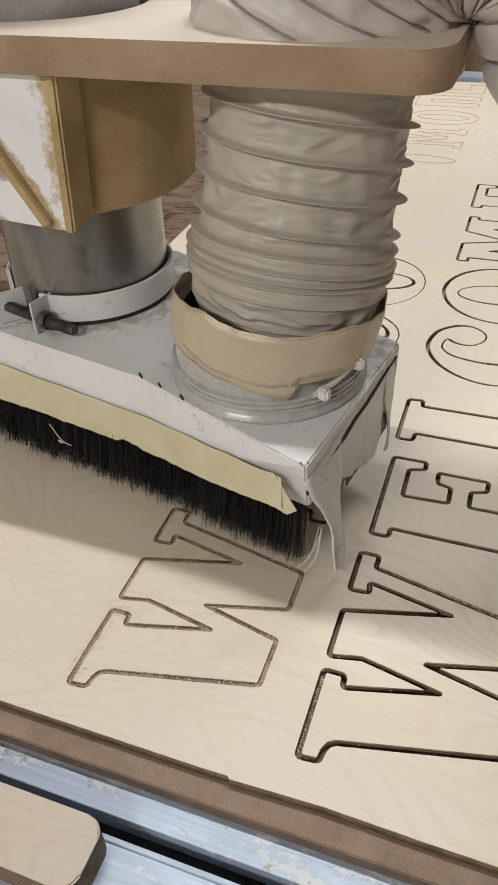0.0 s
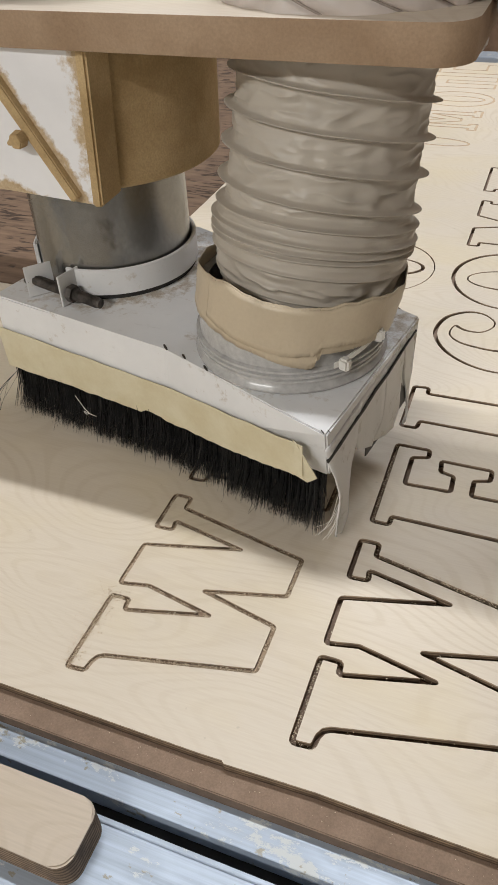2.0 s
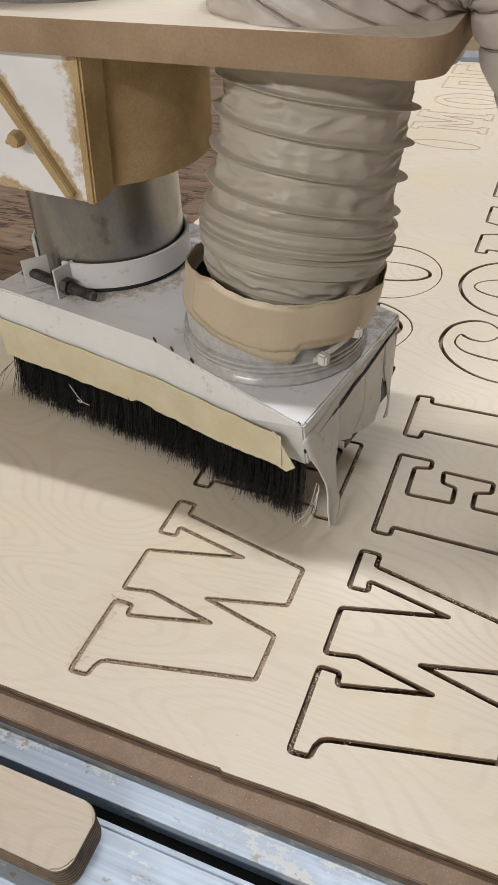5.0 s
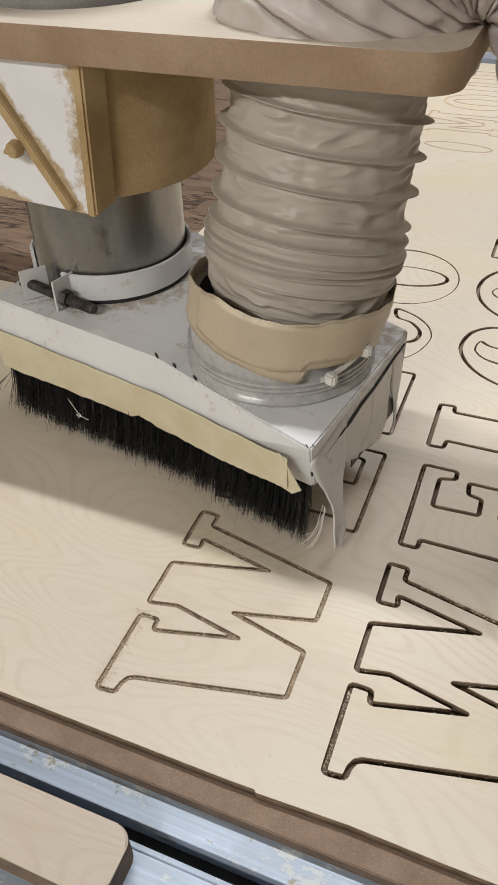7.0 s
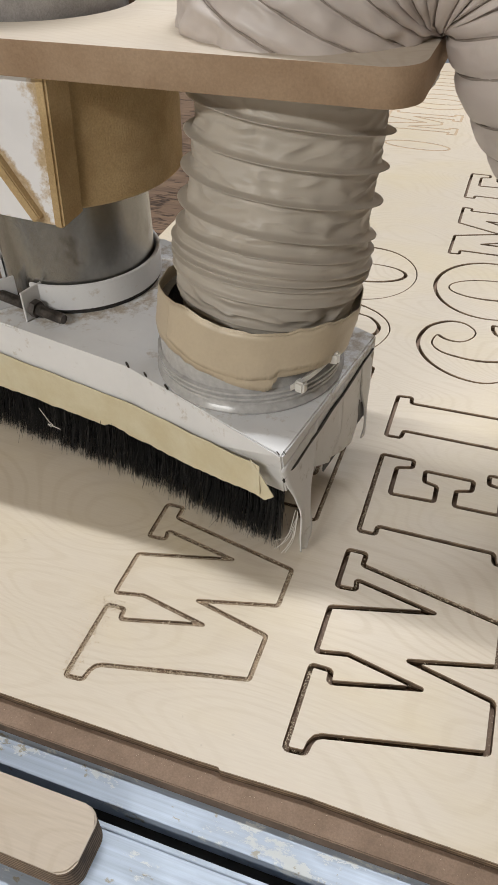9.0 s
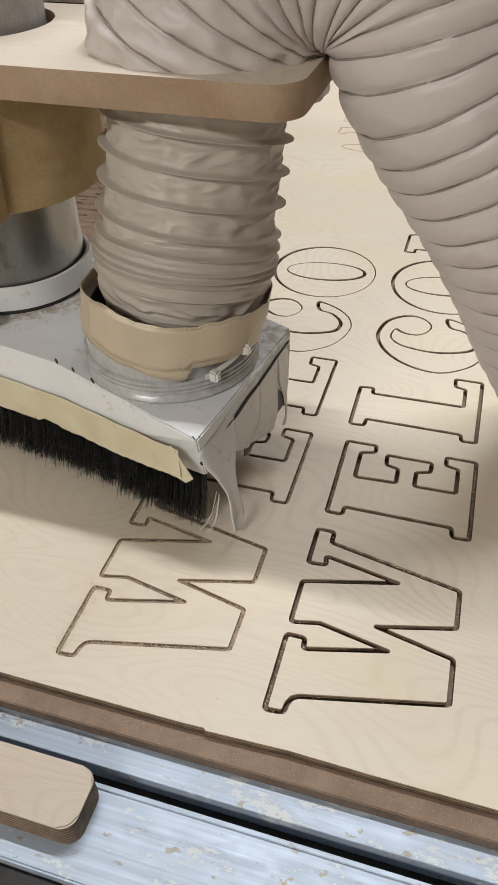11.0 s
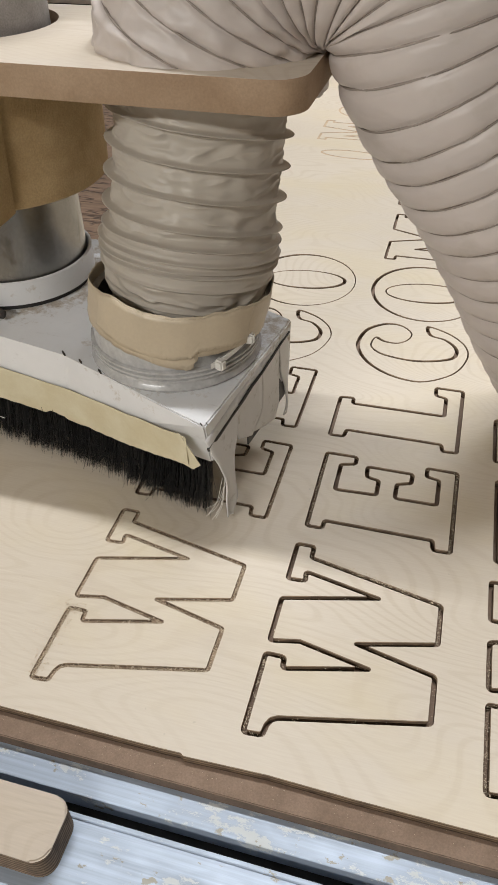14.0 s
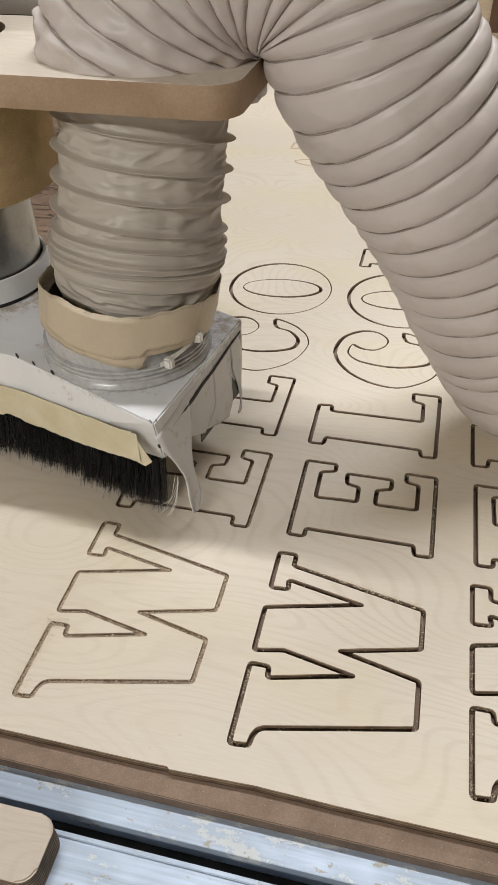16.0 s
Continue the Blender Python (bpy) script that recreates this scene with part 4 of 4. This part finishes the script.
def bellows_surface(path, sides=180):
    """The slack hose length: thin fins over the covered wire, crumpled film between them, the lowest turns pushed together."""
    stops = (-.06, .05, .140, .205, .226, .246, .298, .3485, 1.02)
    turn = (-2.336, -1.336, -.336, .664, 1.664, 2.664, 3.664, 4.664, 10.09)
    pts = [Vector(p) for p in path]
    n, bm, rows = len(pts), bmesh.new(), []
    run = np.concatenate(([0.0], np.cumsum([(b - a).length for a, b in zip(pts, pts[1:])])))
    length = float(run[-1])
    up = Vector((0, -1, 0.2))
    for k, p in enumerate(pts):
        f = float(run[k]) / length
        d = ((pts[min(k + 1, n - 1)] - pts[max(k - 1, 0)]).normalized() + Vector((.08, 0, 1))).normalized()
        up = (up - d * up.dot(d)).normalized()
        v = d.cross(up)
        at = float(np.interp(f, stops, turn))
        body = float(np.interp(f, (0, .06, .13, .20, .285, .31, .345, 1), (.0520, .0552, .0585, .0615, .0618, .0590, .0570, .0566)))
        tall = float(np.interp(f, (0, .15, .22, .30, .36, 1), (.0028, .0026, .0030, .0046, .0074, .0078)))
        slack = float(np.interp(f, (0, .12, .19, .25, .28, .36, .9, 1), (1.6, 1.5, .35, .3, .8, 1.1, 1.0, .5)))
        row = []
        for j in range(sides):
            a = 2 * math.pi * j / sides
            s = at + j / sides
            i = round(s)
            gap = (float(np.interp(i - j / sides, turn, stops)) - f) * length
            pitch = float(np.interp(i - j / sides + .5, turn, stops) - np.interp(i - j / sides - .5, turn, stops)) * length
            g = gap / .0008
            fin = .80 * math.exp(-g * g * (1.0 if g > 0 else .55)) + .20 * math.exp(-(gap / min(.0036, pitch * .3)) ** 2)
            c = up * math.cos(a) + v * math.sin(a)
            q = p + c * body
            flat = Vector((a * .058, q.z, 0))
            fold = 1 - 2.6 * abs(noise.noise(Vector((flat.x * 42, flat.y * 125, 3.1))))
            pucker = noise.noise(Vector((flat.x * 95, flat.y * 60, 8.4)))
            soft = noise.noise(Vector((flat.x * 26, flat.y * 34, 1.7)))
            between = 1 - math.exp(-(gap / .0030) ** 2)
            r = body + tall * fin + slack * between * (.0016 * fold + .0013 * pucker + .0013 * soft)
            lift = .0007 * noise.noise(Vector((flat.x * 22, i * 3.3, 0)))
            row.append(bm.verts.new(p + c * r + d * (lift * fin)))
        rows.append(row)
    for a, b in zip(rows, rows[1:]):
        for j in range(sides):
            i = (j + 1) % sides
            bm.faces.new((a[j], a[i], b[i], b[j]))
    return bm


def helix_wire(path, turns, radius, wire, steps=64, sides=6):
    pts = [np.array(p[:3]) for p in path]
    run = np.concatenate(([0.0], np.cumsum([np.linalg.norm(b - a) for a, b in zip(pts, pts[1:])])))
    run /= run[-1]
    arr = np.array(pts)
    bm, up, frames = bmesh.new(), Vector((0, -1, 0.2)), []
    for k in range(len(pts)):
        d = Vector(arr[min(k + 1, len(pts) - 1)] - arr[max(k - 1, 0)]).normalized()
        up = (up - d * up.dot(d)).normalized()
        frames.append((up.copy(), d.cross(up)))
    fine = np.linspace(0, 1, 4000)
    total = [turns(f) for f in fine]
    line = []
    for s in np.arange(total[0], total[-1], 1.0 / steps):
        f = float(np.interp(s, total, fine))
        i = min(int(np.searchsorted(run, f)), len(run) - 1)
        i = max(i, 1)
        w = (f - run[i - 1]) / max(1e-9, run[i] - run[i - 1])
        p = arr[i - 1] * (1 - w) + arr[i] * w
        u = frames[i - 1][0].lerp(frames[i][0], w)
        v = frames[i - 1][1].lerp(frames[i][1], w)
        a = -2 * math.pi * s
        line.append(Vector(p) + (u * math.cos(a) + v * math.sin(a)) * radius(f))
    prev = None
    for k in range(len(line)):
        d = (line[min(k + 1, len(line) - 1)] - line[max(k - 1, 0)]).normalized()
        a = d.orthogonal().normalized()
        a = (Vector((0, 0, 1)) - d * d.z).normalized() if abs(d.z) < 0.95 else a
        b = d.cross(a)
        ring = [bm.verts.new(line[k] + (a * math.cos(2 * math.pi * j / sides) + b * math.sin(2 * math.pi * j / sides)) * wire) for j in range(sides)]
        if prev:
            for j in range(sides):
                bm.faces.new((prev[j], prev[(j + 1) % sides], ring[(j + 1) % sides], ring[j]))
        prev = ring
    return bm


CUFF = (.0600, .2440)
HOSE_LINE = [(0.0785, 0.3030, 0.2880), (0.0815, 0.3030, 0.3050), (0.0970, 0.3015, 0.3375), (0.1215, 0.2990, 0.3620), (0.1550, 0.2965, 0.3710), (0.1885, 0.2945, 0.3620), (0.2105, 0.2935, 0.3415), (0.2270, 0.2930, 0.3032),
             (0.2540, 0.3000, 0.2648), (0.2859, 0.3100, 0.2233), (0.3170, 0.3239, 0.1734), (0.3486, 0.3360, 0.1173), (0.3903, 0.3458, 0.0666), (0.4620, 0.3780, 0.0725), (0.5650, 0.4050, 0.0725), (0.7000, 0.4300, 0.0725)]


def dust_hose():
    hose = thing("dust_hose", "grey wire-wound dust extraction hose taped to the shoe", "hose", rides=True)
    # bellows between shoe and plate
    low = smooth_path([(.0674, .2520, .142), (.0686, .2590, .168), (.0709, .2790, .220), (.0739, .3030, .296)], 230)
    bm = bellows_surface(low)
    part("bellows", bm, HOSE, hose, "translucent grey ribbed hose length", True, soft=True)
    # hose over the plate
    line = smooth_path(HOSE_LINE, 30)
    stops = (0.0, 0.02, 0.059, 0.101, 0.142, 0.183, 0.219, 0.269, 0.325, 0.388, 0.46, 0.538, 0.617, 0.71, 0.837, 1.0)
    turns = lambda f: float(np.interp(f, stops, (0.0, 0.98, 2.95, 5.01, 7.06, 8.8, 11.2, 14.3, 17.2, 19.93, 22.81, 25.92, 29.17, 32.86, 38.75, 46.28)))
    hose_r = lambda f: float(np.interp(f, stops, (0.0735, 0.0752, 0.069, 0.0658, 0.0645, 0.0645, 0.0632, 0.0625, 0.0641, 0.0666, 0.0696, 0.0714, 0.0718, 0.0718, 0.0718, 0.0718)))
    bm = hose_surface(line, turns, hose_r, -.0022, .06, .0024, 8.0, 96)
    part("outer_hose", bm, HOSE_OUT, hose, "bent grey ribbed hose length", True, soft=True)
    bm = helix_wire(line, turns, lambda f: hose_r(f) - .0009, .0008)
    part("hose_wire", bm, WIRE, hose, "grey covered wire helix", True)
    cx, cy = CUFF
    bm = lathe(bmesh.new(), cx, cy, [(.0560, .1052), (.0640, .1056), (.0648, .1075), (.0630, .1095), (.0612, .1120), (.0606, .1400), (.0602, .1530), (.0540, .1530)], 80)
    part("cuff", bm, CLEAR, hose, "grey plastic cuff", True)
    for z, r in ((.1135, .0622), (.1170, .0626), (.1205, .0624)):
        bm = lathe(bmesh.new(), cx, cy, [(r - .0012, z - .0018), (r + .0010, z - .0008), (r + .0010, z + .0008), (r - .0012, z + .0018)], 80)
        part("cuff_rib", bm, CLEAR, hose, "", True)
    zip_tie(hose)
    tape_band(hose)


def zip_tie(hose):
    cx, cy = CUFF
    bm, prev = bmesh.new(), None
    for k in range(61):
        a = radians(-48 + 40 * k / 60)
        z = .1230 + .0125 * (k / 60)
        col = [bm.verts.new((cx + r * math.cos(a), cy + r * math.sin(a), z + dz)) for r, dz in ((.0640, -.0018), (.0652, -.0018), (.0652, .0018), (.0640, .0018))]
        if prev:
            for i in range(4):
                bm.faces.new((prev[i], col[i], col[(i + 1) % 4], prev[(i + 1) % 4]))
        prev = col
    tie = part("zip_tie", bm, NYLON, hose, "white nylon zip tie")
    for a, z in ((-43, .1245), (-19, .1335)):
        bm = box(bmesh.new(), -.0036, .0036, -.0030, .0030, -.0042, .0042, .0014)
        bmesh.ops.rotate(bm, verts=bm.verts, matrix=Matrix.Rotation(radians(a + 25), 3, "Z"))
        bmesh.ops.translate(bm, verts=bm.verts, vec=(cx + .0675 * math.cos(radians(a)), cy + .0675 * math.sin(radians(a)), z))
        part("tie_head", bm, NYLON, tie, "white zip tie head")


def tape_band(hose):
    """Wide tan tape round the joint, standing off at the rim, with a torn end."""
    cx, cy = CUFF
    rim = ((-200, .160), (-165, .165), (-140, .1715), (-113, .1735), (-91, .1680), (-70, .1655), (-41, .1655), (0, .1575), (40, .157), (160, .160))
    foot = ((-200, .138), (-150, .1415), (-118, .1385), (-92, .1330), (-75, .1270), (-63.5, .1245), (-61.0, .1262), (-61.6, .1290), (-58.5, .1312), (-58.0, .1340), (-36, .1330), (0, .129), (40, .133), (160, .138))
    over = ((-128, .1465), (-110, .1425), (-92, .1385), (-78, .1352), (-62, .1350), (-58, .1395), (-40, .1380), (-24, .1360))
    for name, start, sweep, low, lift, label in (("tape_band", -200, 360, foot, 0.0, "tan crepe tape band with a torn end"), ("tape_overlap", -128, 104, over, .0011, "second wrap of tan tape with a loose lower edge")):
        bm, rows, steps = bmesh.new(), [], int(sweep * 1.5)
        for k in range(steps + 1):
            deg = start + sweep * k / steps
            a, turn = radians(deg), (deg + 200) * 1.5
            zt = np.interp(deg, [p[0] for p in rim], [p[1] for p in rim]) + .0014 * noise.noise((turn * .083, 1, 0)) + .0004 * noise.noise((turn * .5, 2, 0)) - lift
            zb = np.interp(deg, [p[0] for p in low], [p[1] for p in low]) + .0010 * noise.noise((turn * .133, 5, lift * 900)) + .0007 * noise.noise((turn * .6, 7, lift * 900))
            row = []
            for i in range(9):
                f = i / 8
                r = .0650 + lift * (.4 + .9 * f) * min(1.0, (deg - start) / 30, (start + sweep - deg) / 12 + .3) + .0012 * (1 - f) ** 1.5 + .0013 * noise.noise((turn * .037, f * 1.7, 3)) + .0006 * noise.noise((turn * .05, f * 6, 9))
                row.append(bm.verts.new((cx + .0025 + .0045 * (1 - f) + r * math.cos(a), cy + .004 * (1 - f) + r * math.sin(a), zt + (zb - zt) * f)))
            rows.append(row)
        for p, q in zip(rows, rows[1:]):
            for i in range(8):
                bm.faces.new((p[i], q[i], q[i + 1], p[i + 1]))
        ob = part(name, bm, TAN_TAPE, hose, label, True)
        sol = ob.modifiers.new("tape", "SOLIDIFY")
        sol.thickness = .0006


# ---- the shop around ----
def shop():
    for name, a, mat, label in (("floor", (-4, 4.5, -3.5, 5.5, -.90, -.80), CONCRETE, "grey concrete workshop floor"), ("ceiling", (-4, 4.5, -3.5, 5.5, 2.7, 2.8), WALL, "pale workshop ceiling"),
                                ("wall_north", (-4, 4.5, 5.5, 5.6, -.8, 2.7), WALL, "pale painted workshop wall"), ("wall_south", (-4, 4.5, -3.6, -3.5, -.8, 2.7), WALL, "pale painted workshop wall"),
                                ("wall_west", (-4.1, -4, -3.5, 5.5, -.8, 2.7), WALL, "pale painted workshop wall"), ("wall_east", (4.5, 4.6, -3.5, 5.5, -.8, 2.7), WALL, "pale painted workshop wall")):
        tagged(new(name, mesh_of(name, box(bmesh.new(), *a), mat)), label, name.split("_")[0], kind="structure")
    bm = box(bmesh.new(), -.45, .016, 1.78, 1.80, -.80, .60, .003)
    single("leaning_board", bm, BEIGE, "pale pine board leaning behind the machine", "board")
    bm = box(bmesh.new(), .018, .262, 1.84, 1.95, -.80, .60, .003)
    single("brown_cabinet", bm, BROWN, "brown board cabinet behind the machine", "cabinet")
    bm = box(bmesh.new(), .264, .300, 1.78, 1.82, -.80, .70, .003)
    single("pine_post", bm, BEIGE, "pale pine post behind the machine", "post")
    rack = thing("shelf_rack", "brown shelf rack with pale boards behind the machine", "shelf")
    part("rack_back", box(bmesh.new(), .302, 1.5, 1.95, 1.97, -.80, .70), BROWN, rack)
    for k in range(5):
        part("shelf", box(bmesh.new(), .302, 1.5, 1.80, 1.948, -.55 + .14 * k, -.535 + .14 * k, .002), BEIGE, rack, "pale shelf board")


machine_bed()
spoilboard()
clamp_board()
shop()
dust_shoe()
spindle()
support_plate()
gantry()
dust_hose()
letters()
far_dust()
groove_dust()
splinters()
motions()
